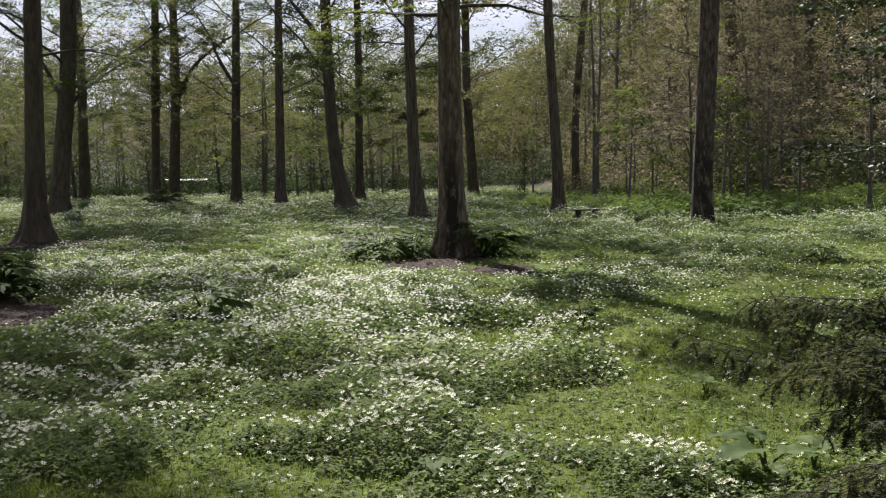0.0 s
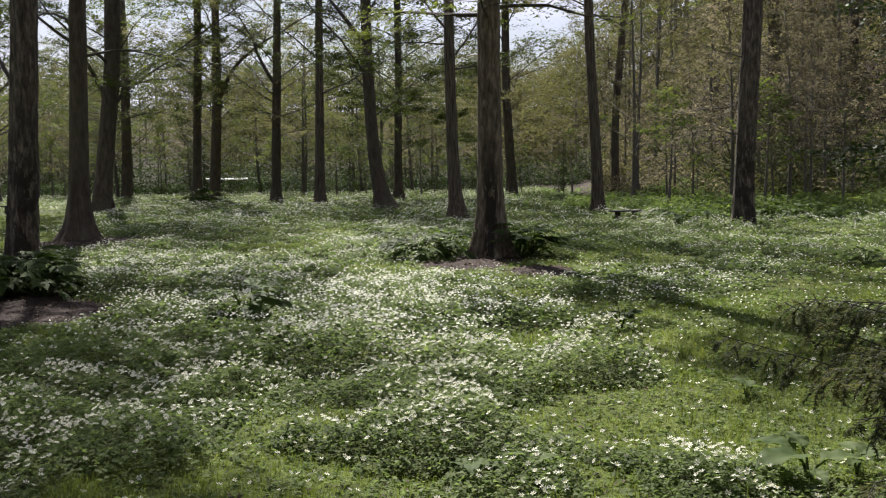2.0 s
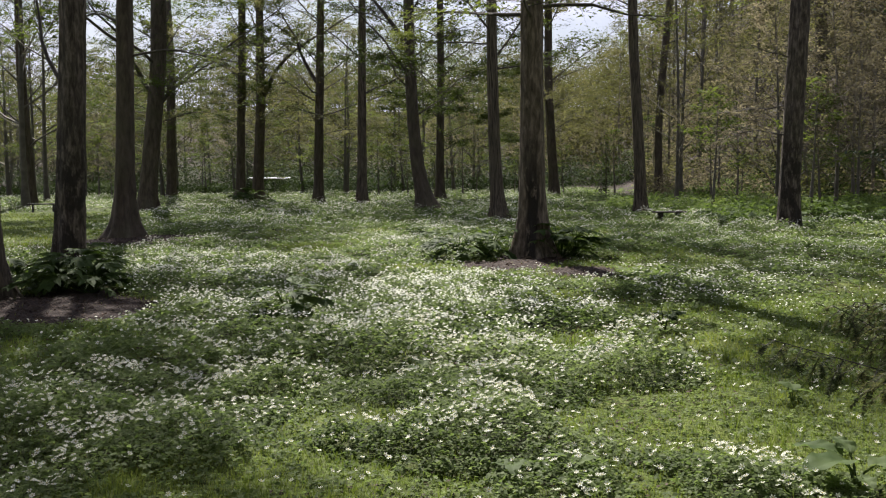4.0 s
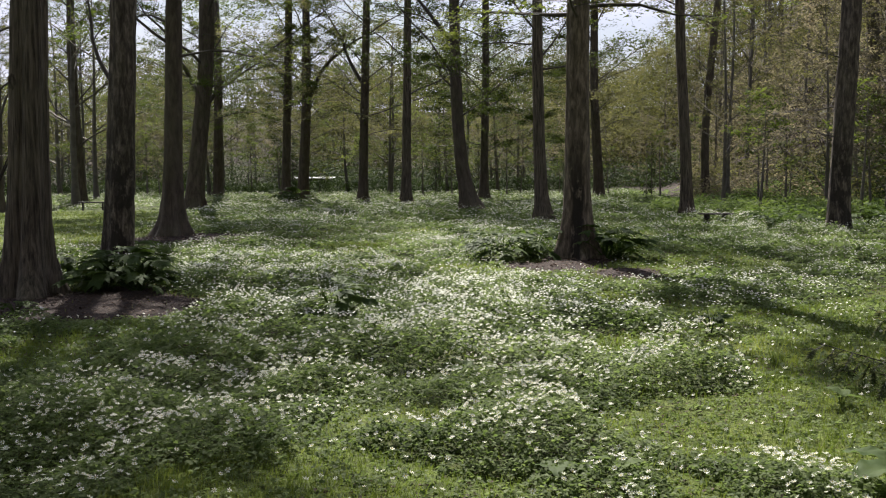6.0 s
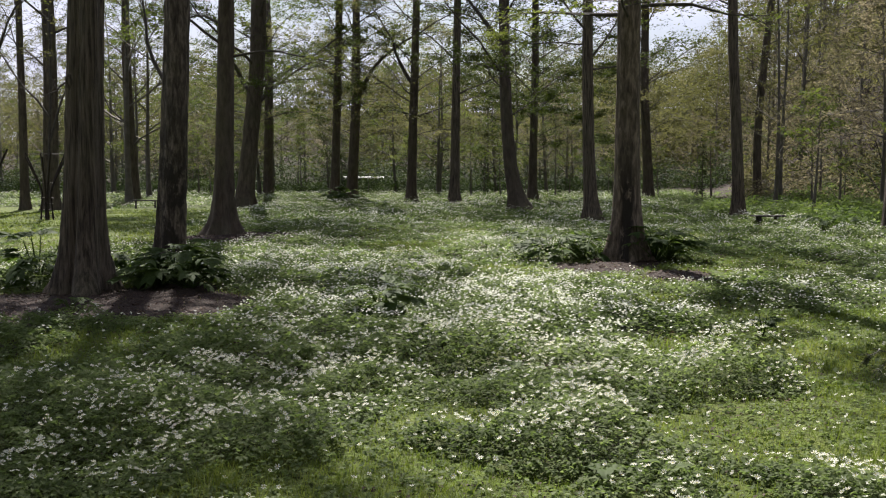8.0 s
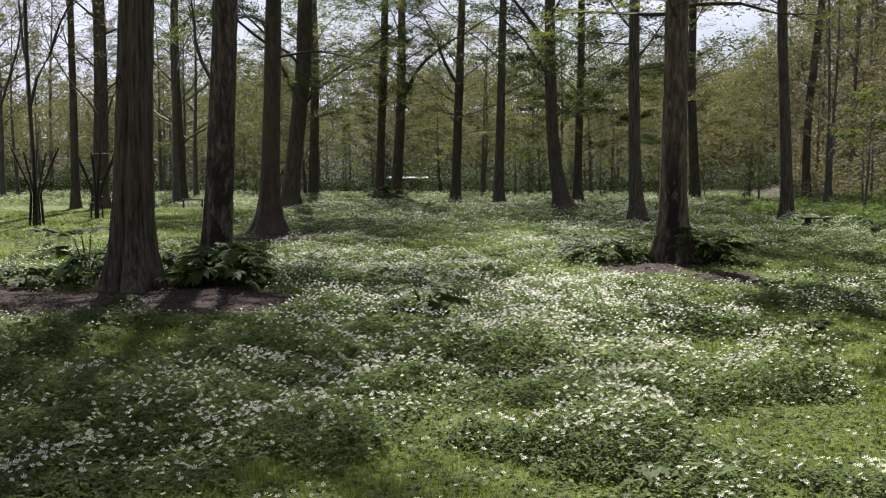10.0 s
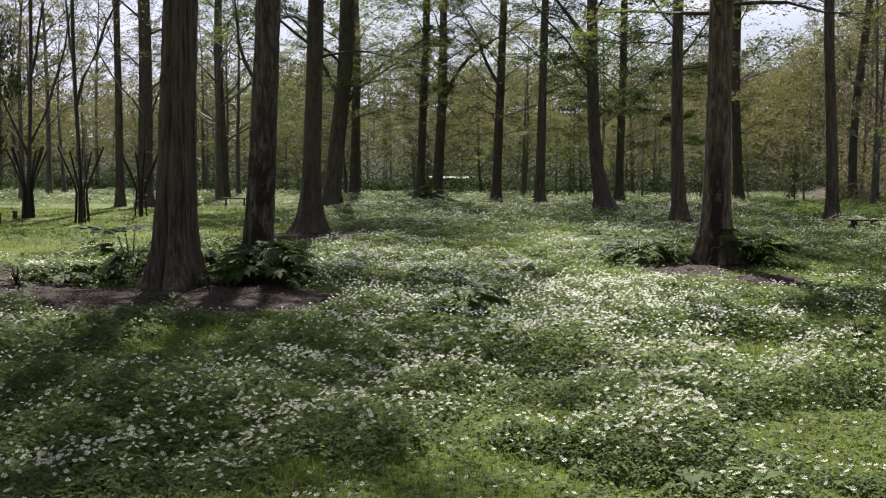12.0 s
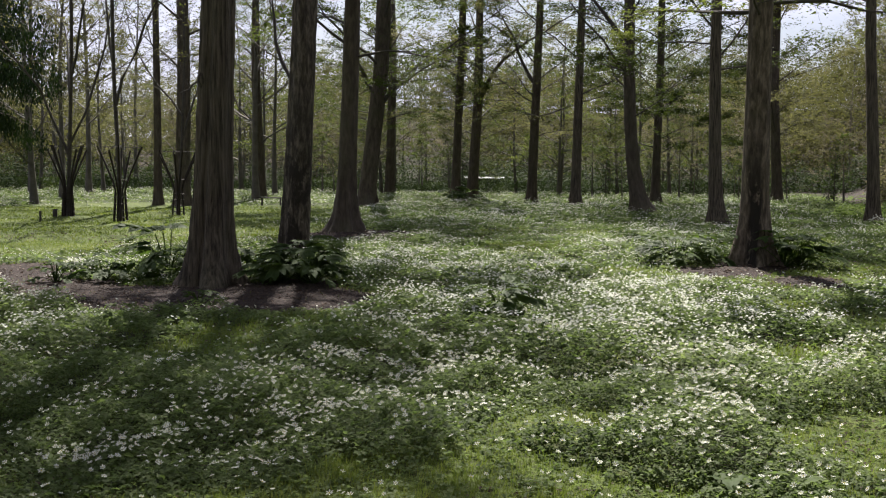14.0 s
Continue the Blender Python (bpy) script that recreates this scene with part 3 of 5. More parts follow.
big_tree(-7.51, 12.33, 0.435, 11, "old trunk of fused furrowed columns, on bark mulch", (0.17, 0.077), 22, 0.78, M_BARK_GREY, first=7.5, limbs=13, reach=3.4, bend=0.02, sides=54, lobes=3, per=6, leaf_size=0.18, ribs=0.55, rib_at=radians(-47))
big_tree(-9.17, 18.05, 0.53, 12, "tall dark trunk with rotten streaks and a low bent limb", (0.217, 0.109), 17, 0.2, M_BARK_OLD, first=6.2, limbs=24, reach=3.8, low=[(3.1, -75, 50, 3.2, 0.055)], bend=0.03, per=5, leaf_size=0.23, sides=40, low_size=0.075, low_per=8)
big_tree(-10.89, 24.28, 0.43, 13, "beech trunk with dark roots spread wide on mulch", (0.091, 0.041), 23, 1.1, first=4.5, limbs=18, reach=4.6, per=18, leaf_size=0.20, upper=1.5, low_size=0.09, low_per=10, lobes=6, low=[(4.4, 80, 10, 3.4, 0.04), (5.2, -60, 14, 3.2, 0.04)], bend=0.02)
big_tree(-19.1, 44.9, 0.80, 14, "massive old beech with several thick limbs", (0.484, 0.2), 26, 0.55, first=5.0, limbs=20, reach=8.2, per=20, leaf_size=0.17, low=[(4.2, 70, 58, 3.8, 0.13), (4.6, -80, 60, 4.2, 0.15)] + low_limbs(0, 0.6), upper=3.0, low_per=30, low_size=0.135, bend=0.04)
big_tree(-25.0, 62.8, 0.62, 15, BEECH, (0, 0), 22, 0.4, first=4.0, limbs=13, per=9, leaf_size=0.2, low=low_limbs(40), upper=1.6, low_per=30, low_size=0.135)
big_tree(-17.83, 54.48, 0.48, 16, BEECH, (0.15, 0.05), 24, 0.9, first=4.6, limbs=13, per=5, leaf_size=0.18, low=low_limbs(80, 1.5, 0.8), upper=1.6, low_per=30, low_size=0.135, bend=0.03)
big_tree(-17.78, 57.39, 0.58, 17, "beech trunk forking high up, leaves on low branches", (0.19, 0.06), 24, 0.4, leaf=M_LEAF_OLIVE, first=4.0, limbs=16, reach=6.5, per=8, leaf_size=0.19, low=low_limbs(0, 0, 1.2) + [(5.5, 75, 52, 6.5, 0.16)], upper=1.7, low_per=30, low_size=0.135, bend=0.03)
big_tree(-13.21, 53.16, 0.47, 18, BEECH, (0.168, 0.04), 24, 0.45, leaf=M_LEAF_OLIVE, first=4.2, limbs=15, reach=6.0, per=8, leaf_size=0.18, low=low_limbs(30, 0.2, 1.2) + [(6.0, -85, 50, 5.0, 0.12)], upper=1.7, low_per=30, low_size=0.135, bend=0.03)
big_tree(-9.9, 48.29, 0.44, 19, "slender grey beech trunk with flared roots", (0.086, 0.018), 24, 0.6, M_BARK_GREY, first=5.0, limbs=14, per=14, leaf_size=0.16, upper=1.8, bend=0.02)
big_tree(-6.1, 40.05, 0.50, 20, "leaning dark beech trunk with a curved foot", (-0.11, -0.016), 24, 1.0, first=4.6, limbs=16, reach=6.0, per=18, leaf_size=0.15, low=[(6.4, -70, 55, 4.0, 0.12)] + low_limbs(60, 0.4, 0.9), upper=1.9, low_per=30, low_size=0.135, bend=0.02, foot=0.55)
big_tree(-6.89, 53.48, 0.44, 21, "beech trunk wrapped in fresh green leaf sprays", (0.036, 0), 23, 0.6, first=3.6, limbs=17, reach=6.0, per=26, leaf_size=0.18, low=low_limbs(15, -0.8, 1.1) + low_limbs(50, 0.0, 1.0), upper=2.4, low_per=60, low_size=0.135, bend=0.03)
big_tree(-2.51, 33.49, 0.39, 22, "smooth grey beech trunk with flared foot", (-0.048, 0), 24, 0.8, M_BARK_GREY, first=4.4, limbs=17, per=22, leaf_size=0.14, low=[(4.8, 70, 12, 3.0, 0.035), (5.6, -80, 12, 3.0, 0.035)], upper=1.8, bend=0.015, foot=0.12)
big_tree(-0.74, 18.8, 0.46, 23, "old trunk with dark rotten bark streaks, on bark mulch", (-0.004, 0), 20, 0.95, M_BARK_ROT, first=5.2, limbs=13, reach=2.7, low=[(4.35, -85, 14, 2.4, 0.045), (4.45, 80, 8, 2.6, 0.045), (4.2, 170, 20, 2.0, 0.03)], sides=40, per=18, leaf_size=0.19, low_size=0.075, bend=0.01)
big_tree(-1.15, 62.0, 0.58, 24, "tall dark trunk in shade before the wooded slope", (-0.2, 0), 23, 0.4, leaf=M_LEAF_OLIVE, first=4.0, limbs=16, per=18, leaf_size=0.16, low=low_limbs(10, 0.4), upper=2.2, low_per=30, low_size=0.135)
big_tree(2.38, 37.8, 0.38, 25, "slim bowed grey trunk with few low branches", (-0.222, 0.014), 22, 0.7, M_BARK_GREY, first=6.4, limbs=10, per=9, leaf_size=0.13, upper=1.8, bend=0.03)
big_tree(4.05, 51.1, 0.38, 26, "slim dark trunk with crooked upper limbs", (0.2, 0), 20, 0.6, first=4.4, limbs=12, per=11, leaf_size=0.16, bend=0.18, upper=1.6)
big_tree(5.58, 28.21, 0.52, 27, "split old trunk with peeling bark and pale dead branches", (0.156, -0.03), 22, 0.35, M_BARK_OLD, leaf=M_LEAF_COPPER, first=5.6, limbs=9, reach=4.6, per=5, low=[(2.4, -95, 5, 2.2, 0.02), (3.2, -80, 8, 2.4, 0.022), (4.4, -100, 12, 2.0, 0.022)], ribs=0.2, rib_at=1.0, sides=40, bend=0.02)
big_tree(13.2, 58.5, 0.74, 31, "thick dark trunk high on the wooded slope", (-0.3, 0), 22, 0.4, leaf=M_LEAF_OLIVE, first=6.0, limbs=11, per=6, leaf_size=0.17, bend=0.1)
big_tree(17.6, 60.0, 0.60, 32, "dark forked trunk among brown saplings on the slope", (0.2, 0), 21, 0.4, leaf=M_LEAF_COPPER, first=4.0, limbs=11, per=6, leaf_size=0.17, bend=0.12, low=[(4.0, -60, 60, 5.0, 0.14)])
big_tree(-25.6, 39.7, 0.62, 28, BEECH, (0.0, 0), 23, 0.4, first=5.0, limbs=12, per=10, leaf_size=0.15, upper=1.6)
big_tree(-26.5, 39.2, 0.34, 29, "slim beech trunk beside a thicker one", (0.02, 0), 20, 0.4, first=5.0, limbs=9, per=10, leaf_size=0.15)
big_tree(-27.1, 49.6, 0.50, 30, "beech with low upswept limbs", (-0.15, 0), 20, 0.5, leaf=M_LEAF_OLIVE, first=2.6, limbs=15, per=9, leaf_size=0.17)


def knot(x, y, z, seed):
    """A burr with a dead curled twig, grown on a trunk."""
    rng = np.random.default_rng(seed)
    bm = bmesh.new()
    bmesh.ops.create_icosphere(bm, subdivisions=3, radius=0.075)
    for v in bm.verts:
        v.co *= 1 + 0.22 * noise.noise(v.co * 22) + 0.08 * noise.noise(v.co * 60)
        v.co.z *= 1.7
    for f in bm.faces:
        f.smooth = True
    host = [o for o in scene.objects if o.get("label", "").startswith("old trunk of fused")][0]
    ob = part("burr", bm, M_BARK_GREY, host, "dark knobbly burr")
    ob.location = Vector((x, y, z)) - host.location
    t = Tubes()
    t.add(grow(rng, (0, 0, 0), (-0.8, -0.5, 0.35), 0.5, 6, 0.3, -0.1), np.linspace(0.018, 0.004, 7), 5)
    put("twig", t.mesh("twig", M_TWIG), ob, "bare curled twig")


knot(-7.565, 12.255, 2.75, 9)


# ---- the wood behind ----
def wood_tree(name, seed, H, diam, first, limbs, reach, per, size, bark, leaf, label, category, rise=(20, 50), twigs=2, subs=4):
    rng = np.random.default_rng(seed)
    e = new(name)
    tagged(e, label, category, "trees of the wood behind")
    line = trunk_line(rng, H, rng.normal(0, 0.12, 2), 0.12)
    t = Tubes()
    hs = np.linspace(0, H, 14)
    r = diam / 2 * (1 - 0.9 * hs / H) + diam * 0.25 * np.exp(-hs / 0.4)
    t.add(line(hs), r, 8)
    pts = []
    ang = rng.uniform(0, 360)
    for k in range(limbs):
        f = (k + rng.uniform(0, 0.9)) / limbs
        h = first + (H * 0.96 - first) * f
        ang += 137.5
        el = radians(rise[0] + (rise[1] - rise[0]) * f + rng.uniform(-8, 8))
        d = (math.sin(radians(ang)) * math.cos(el), math.cos(radians(ang)) * math.cos(el), math.sin(el))
        limb(rng, t, pts, line(h), d, reach * (1.1 - 0.6 * f) * rng.uniform(0.75, 1.2), diam * (0.2 - 0.1 * f), subs, twigs, 0.03, per, 3, 0.8, False)
    put("trunk", t.mesh("trunk", bark), e)
    P = np.concatenate(pts)
    put("crown", tri_mesh("crown", sprays(P, size * rng.uniform(0.6, 1.4, len(P)), rng, 0.5), leaf), e)
    return e


KINDS = {
    "green": wood_tree("tree", 101, 14, 0.30, 1.8, 18, 4.6, 15, 0.195, M_STEM, M_LEAF, "young beech in fresh yellow-green leaf", "tree"),
    "olive": wood_tree("tree", 102, 13, 0.28, 1.5, 18, 4.6, 15, 0.195, M_STEM, M_LEAF_OLIVE, "young tree in olive-green spring leaf", "tree"),
    "bare": wood_tree("tree", 103, 17, 0.34, 4.0, 16, 4.4, 9, 0.17, M_STEM, M_LEAF_OLIVE, "tall grey tree barely in leaf", "tree", (30, 62)),
    "slim": wood_tree("tree", 104, 15, 0.20, 2.0, 15, 2.8, 14, 0.13, M_STEM, M_LEAF_OLIVE, "slim tree with sparse spring leaves", "tree", (30, 60)),
    "copper": wood_tree("tree", 105, 7.5, 0.14, 0.7, 16, 3.2, 24, 0.09, M_STEM, M_LEAF_COPPER, "small tree with brownish young leaves", "small tree", (35, 65)),
    "sapling": wood_tree("sapling", 106, 3.2, 0.09, 1.2, 8, 1.0, 6, 0.16, M_STEM, M_LEAF, "thin dark sapling at the edge of the wood", "sapling", (25, 60), 1, 3),
}


def scatter_wood():
    rng = np.random.default_rng(77)
    used = []
    plan = []
    def free(x, y, gap):
        return all((x - a) ** 2 + (y - b) ** 2 > gap * gap for a, b in used)
    def sow(kind, count, az, dist, gap, scale=(0.8, 1.2)):
        made = tries = 0
        while made < count and tries < 4000:
            tries += 1
            a, d = radians(rng.uniform(*az)), rng.uniform(*dist)
            x, y = d * math.sin(a), d * math.cos(a)
            if free(x, y, gap) and not (-1.5 < math.degrees(a) < 2.2 and kind in ("green", "olive", "bare", "slim")):
                used.append((x, y))
                plan.append((kind, x, y, rng.uniform(*scale), rng.uniform(0, 360)))
                made += 1
    sow("copper", 13, (8.5, 24), (35, 49), 2.0, (0.7, 1.15))
    sow("slim", 10, (4, 26), (42, 58), 2.2)
    sow("bare", 14, (2, 28), (48, 88), 4)
    sow("olive", 11, (1, 28), (54, 95), 5)
    sow("copper", 6, (2, 28), (50, 80), 3, (1.0, 1.4))
    sow("slim", 13, (1, 28), (55, 100), 3)
    sow("green", 18, (-36, -2), (66, 92), 4.2, (0.6, 0.92))
    sow("olive", 15, (-36, 0), (66, 100), 4, (0.6, 0.92))
    sow("copper", 15, (-36, 2), (64, 88), 2.5, (0.5, 0.95))
    sow("olive", 6, (-8, -1), (66, 92), 3.5, (0.6, 0.92))
    sow("slim", 6, (-40, 0), (75, 100), 3, (0.75, 1.0))
    sow("bare", 12, (-48, -27), (52, 95), 4, (0.75, 1.05))
    sow("olive", 7, (-48, -28), (62, 95), 4.5, (0.7, 0.9))
    sow("olive", 3, (-46, -36), (46, 60), 4, (0.85, 1.1))
    sow("sapling", 34, (-28, 6), (60, 80), 0.9, (0.7, 1.3))
    sow("sapling", 10, (4, 20), (36, 50), 1.5, (0.8, 1.4))
    # Unseen tall trees behind and beside the camera, added to block sky light.
    for kind, count in (("green", 11), ("olive", 9), ("bare", 5)):
        sow(kind, count, (48, 300), (8, 34), 4.5, (1.7, 2.2))
    first = set()
    for kind, x, y, s, turn in plan:
        src = KINDS[kind]
        m = pose(x, y, land1(x, y) - 0.05, 0, 0, turn)
        if kind not in first:
            first.add(kind)
            src.matrix_basis = m @ Matrix.Diagonal((s, s, s, 1))
        else:
            c = copy_thing(src, m)
            c.scale = (s, s, s)


scatter_wood()


def far_woods():
    """The closed wood far off, all round: countless clumps of leaves and thin stems."""
    rng = np.random.default_rng(5)
    P, size = [], []
    for k in range(570):
        az = rng.uniform(-55, 32) if k < 440 else rng.uniform(32, 305) if k < 520 else rng.uniform(-4, 6)
        d = rng.uniform(98, 160)
        x, y = d * math.sin(radians(az)), d * math.cos(radians(az))
        rise = rng.uniform(5.0, 7.1) - 1.9 * float(sstep(-26, -34, az)) + 1.2 * float(sstep(0.5, 3, az)) + 6.0 * float(sstep(2.5, 6, az)) - 0.3 * float(sstep(-2.5, -1, az) * sstep(3, 1, az))
        top = min(rng.uniform(8.0, 14.0) + 6.0 * float(sstep(1, 4, az)), max(4.0, 1.6 + d * math.tan(radians(rise)) - land1(x, y)))
        wide, deep = rng.uniform(2.2, 4.2), top * rng.uniform(0.35, 0.6)
        n = 230
        v = rng.normal(size=(n, 3))
        v *= (rng.uniform(0.25, 1.0, n) ** 0.5 / np.linalg.norm(v, axis=1))[:, None]
        v *= 1 + 0.25 * np.sin(v[:, 0:1] * 5 + k) * np.sin(v[:, 2:3] * 6 + 2 * k)
        low = rng.uniform(size=n) < 0.25
        z = np.where(low, rng.uniform(0.2, 1, n) * (top - deep), top - deep + v[:, 2] * deep)
        P.append(np.stack([x + v[:, 0] * wide, y + v[:, 1] * wide, land1(x, y) + z], 1))
        size.append(rng.uniform(0.30, 0.72, n))
    P, size = np.concatenate(P), np.concatenate(size)
    tagged(put("far_woods", tri_mesh("far_woods", sprays(P, size, rng, 0.7), M_LEAF_OLIVE)), "distant wood in olive and brown spring leaf", "woods", kind="stuff")
    t = Tubes()
    for _ in range(260):
        az = rng.uniform(-50, 30)
        d = rng.uniform(95, 150)
        x, y = d * math.sin(radians(az)), d * math.cos(radians(az))
        h = rng.uniform(4, 7)
        t.add(grow(rng, (x, y, land1(x, y) - 0.2), (0, 0, 1), h, 4, 0.05, 0.05), np.linspace(rng.uniform(0.08, 0.2), 0.04, 5), 4)
    tagged(put("far_stems", t.mesh("far_stems", M_STEM)), "countless thin dark stems of the distant wood", "woods", kind="stuff")


far_woods()


def undergrowth():
    rng = np.random.default_rng(6)
    n = 24000
    az = rng.uniform(-50, -1, n)
    d = rng.uniform(74, 84, n)
    a = np.radians(az)
    x, y = d * np.sin(a), d * np.cos(a)
    z = land(x, y) + (0.75 + 0.35 * wave(x, y, 0.35, 2.0)) * rng.uniform(0, 1, n) ** 0.7
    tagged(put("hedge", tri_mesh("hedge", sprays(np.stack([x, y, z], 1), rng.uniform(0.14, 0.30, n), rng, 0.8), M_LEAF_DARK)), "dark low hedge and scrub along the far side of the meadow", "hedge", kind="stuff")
    n = 34000
    az = rng.uniform(-52, 4, n)
    d = rng.uniform(84, 112, n)
    x, y = d * np.sin(np.radians(az)), d * np.cos(np.radians(az))
    z = land(x, y) + (1.6 + 1.5 * np.clip(0.4 + wave(x, y, 0.25, 5.0), 0, 1.4)) * rng.uniform(0.03, 1, n)
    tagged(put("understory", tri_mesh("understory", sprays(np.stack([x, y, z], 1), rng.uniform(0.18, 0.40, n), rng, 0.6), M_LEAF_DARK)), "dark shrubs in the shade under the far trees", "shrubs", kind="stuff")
    n = 34000
    az = rng.uniform(2, 30, n)
    d = rng.uniform(32, 52, n)
    a = np.radians(az)
    x, y = d * np.sin(a), d * np.cos(a)
    hgt = 0.18 + 0.42 * np.clip(0.5 + wave(x, y, 0.6, 7.0), 0, 1.3) 
    z = land(x, y) + hgt * rng.uniform(0, 1, n) ** 0.6
    keep = (wave(x, y, 0.4, 9.0) > -0.5) & (d > 33 + 8 * sstep(9, 3, az))
    m = 80000
    az = rng.uniform(3.5, 31, m)
    dd = rng.uniform(47, 108, m)
    sx, sy = dd * np.sin(np.radians(az)), dd * np.cos(np.radians(az))
    tall = (1.2 + 4.2 * np.clip(0.45 + wave(sx, sy, 0.34, 4.0) + 0.4 * wave(sx, sy, 1.1, 2.0), 0, 1.4)) * sstep(44, 56, dd)
    S = np.stack([sx, sy, land(sx, sy) + tall * rng.uniform(0.02, 1, m) ** 0.8], 1)
    size = rng.uniform(0.12, 0.30, m) * (0.6 + dd / 130)
    kind_of = wave(sx, sy, 0.5, 13.0) + rng.normal(0, 0.25, m)
    for nm, sel, mat, lab in (("scrub", kind_of > 0.1, M_LEAF_COPPER, "brownish young leaves of dense scrub on the slope"), ("thicket", kind_of <= 0.1, M_LEAF_OLIVE, "olive-green thicket of young trees on the slope")):
        tagged(put(nm, tri_mesh(nm, sprays(S[sel], size[sel], rng, 0.6), mat)), lab, "scrub", kind="stuff")
    tagged(put("undergrowth", tri_mesh("undergrowth", sprays(np.stack([x, y, z], 1)[keep], rng.uniform(0.10, 0.26, n)[keep], rng, 0.5), M_HERB)), "lush leafy herbs at the foot of the wooded slope", "undergrowth", kind="stuff")


undergrowth()


# ---- the flowering meadow ----
def strew(rng, per_m2, d0, d1, az0=-45.0, az1=23.5):
    """Even random places on the ground in a wedge in front of the path."""
    area = math.radians(az1 - az0) / 2 * (d1 * d1 - d0 * d0)
    n = int(area * per_m2)
    d = np.sqrt(rng.uniform(d0 * d0, d1 * d1, n))
    a = np.radians(rng.uniform(az0, az1, n))
    return d * np.sin(a), d * np.cos(a)


MOUNDS = [(-0.55, 5.85, 0.50, 0.13), (-1.86, 8.3, 0.55, 0.14), (-3.3, 6.0, 0.6, 0.12), (-0.1, 7.6, 0.5, 0.08), (0.62, 8.2, 0.45, 0.06), (-2.9, 9.6, 0.7, 0.12), (-4.0, 8.6, 0.6, 0.12), (-1.2, 9.8, 0.7, 0.10), (-0.95, 6.95, 0.4, 0.10), (-2.2, 5.6, 0.5, 0.12)]      # bushy clumps: x, y, radius, height


def foliage_top(x, y):
    hump = np.clip(0.42 + 0.55 * wave(x, y, 2.3, 6.0) + 0.45 * wave(x, y, 5.3, 2.0), 0.0, 1.25)
    top = 0.02 + (0.03 + 0.23 * hump * (0.45 + 0.55 * sstep(5.5, 9.0, np.hypot(x, y)))) * sstep(0.10, 0.75, flowering(x, y))
    for mx, my, r, h in MOUNDS:
        top = top + h * np.exp(-(((x - mx) ** 2 + (y - my) ** 2) / (r * r)) ** 2)
    return top


def anemone_leaves():
    """Plants with divided leaves in tiers: three leaflets each, the lower tiers shaded by the upper."""
    rng = np.random.default_rng(31)
    out = []
    for d0, d1, dens, lobes, size in ((3.6, 8.0, 980, 6, 0.028), (8.0, 14.0, 340, 5, 0.045), (14.0, 26.0, 105, 4, 0.074), (26.0, 46.0, 55, 3, 0.095), (46.0, 78.0, 12, 3, 0.14)):
        x, y = strew(rng, dens, d0, d1)
        f = flowering(x, y)
        tall = foliage_top(x, y)
        keep = rng.uniform(size=len(x)) < np.maximum(np.maximum(sstep(0.02, 0.42, f), sstep(0.06, 0.14, tall)), 0.22 * (soil_at(x, y) < 0.4) * (1 - 0.8 * sstep(0.15, 0.6, blobs(x, y, LAWN))))
        x, y, tall = x[keep], y[keep], tall[keep]
        n = len(x)
        top = tall * (1.05 - 0.85 * rng.uniform(0, 1, n) ** 1.6)
        a0 = rng.uniform(0, 6.28, n)
        big = rng.uniform(0.65, 1.45, n)
        for k in range(lobes):
            a = a0 + (k // 2) * 2.094 + (k % 2 - 0.5) * 0.85 if lobes > 5 else a0 + k * 6.283 / lobes
            a = a + rng.normal(0, 0.15, n)
            s = size * big * rng.uniform(0.8, 1.2, n)
            ahead = np.stack([np.cos(a), np.sin(a), rng.normal(-0.12, 0.34, n)], 1)
            P = np.stack([x, y, land(x, y) + top + rng.normal(0, 0.010, n)], 1) + ahead * (s * 0.58)[:, None]
            out.append(diamonds(P, s, rng, 0.45, 0.30, 0.12, ahead))
    tagged(put("anemone_leaves", quad_mesh("anemone_leaves", np.concatenate(out), M_ANEMONE)), "carpet of divided green anemone leaves", "wildflowers", kind="stuff")


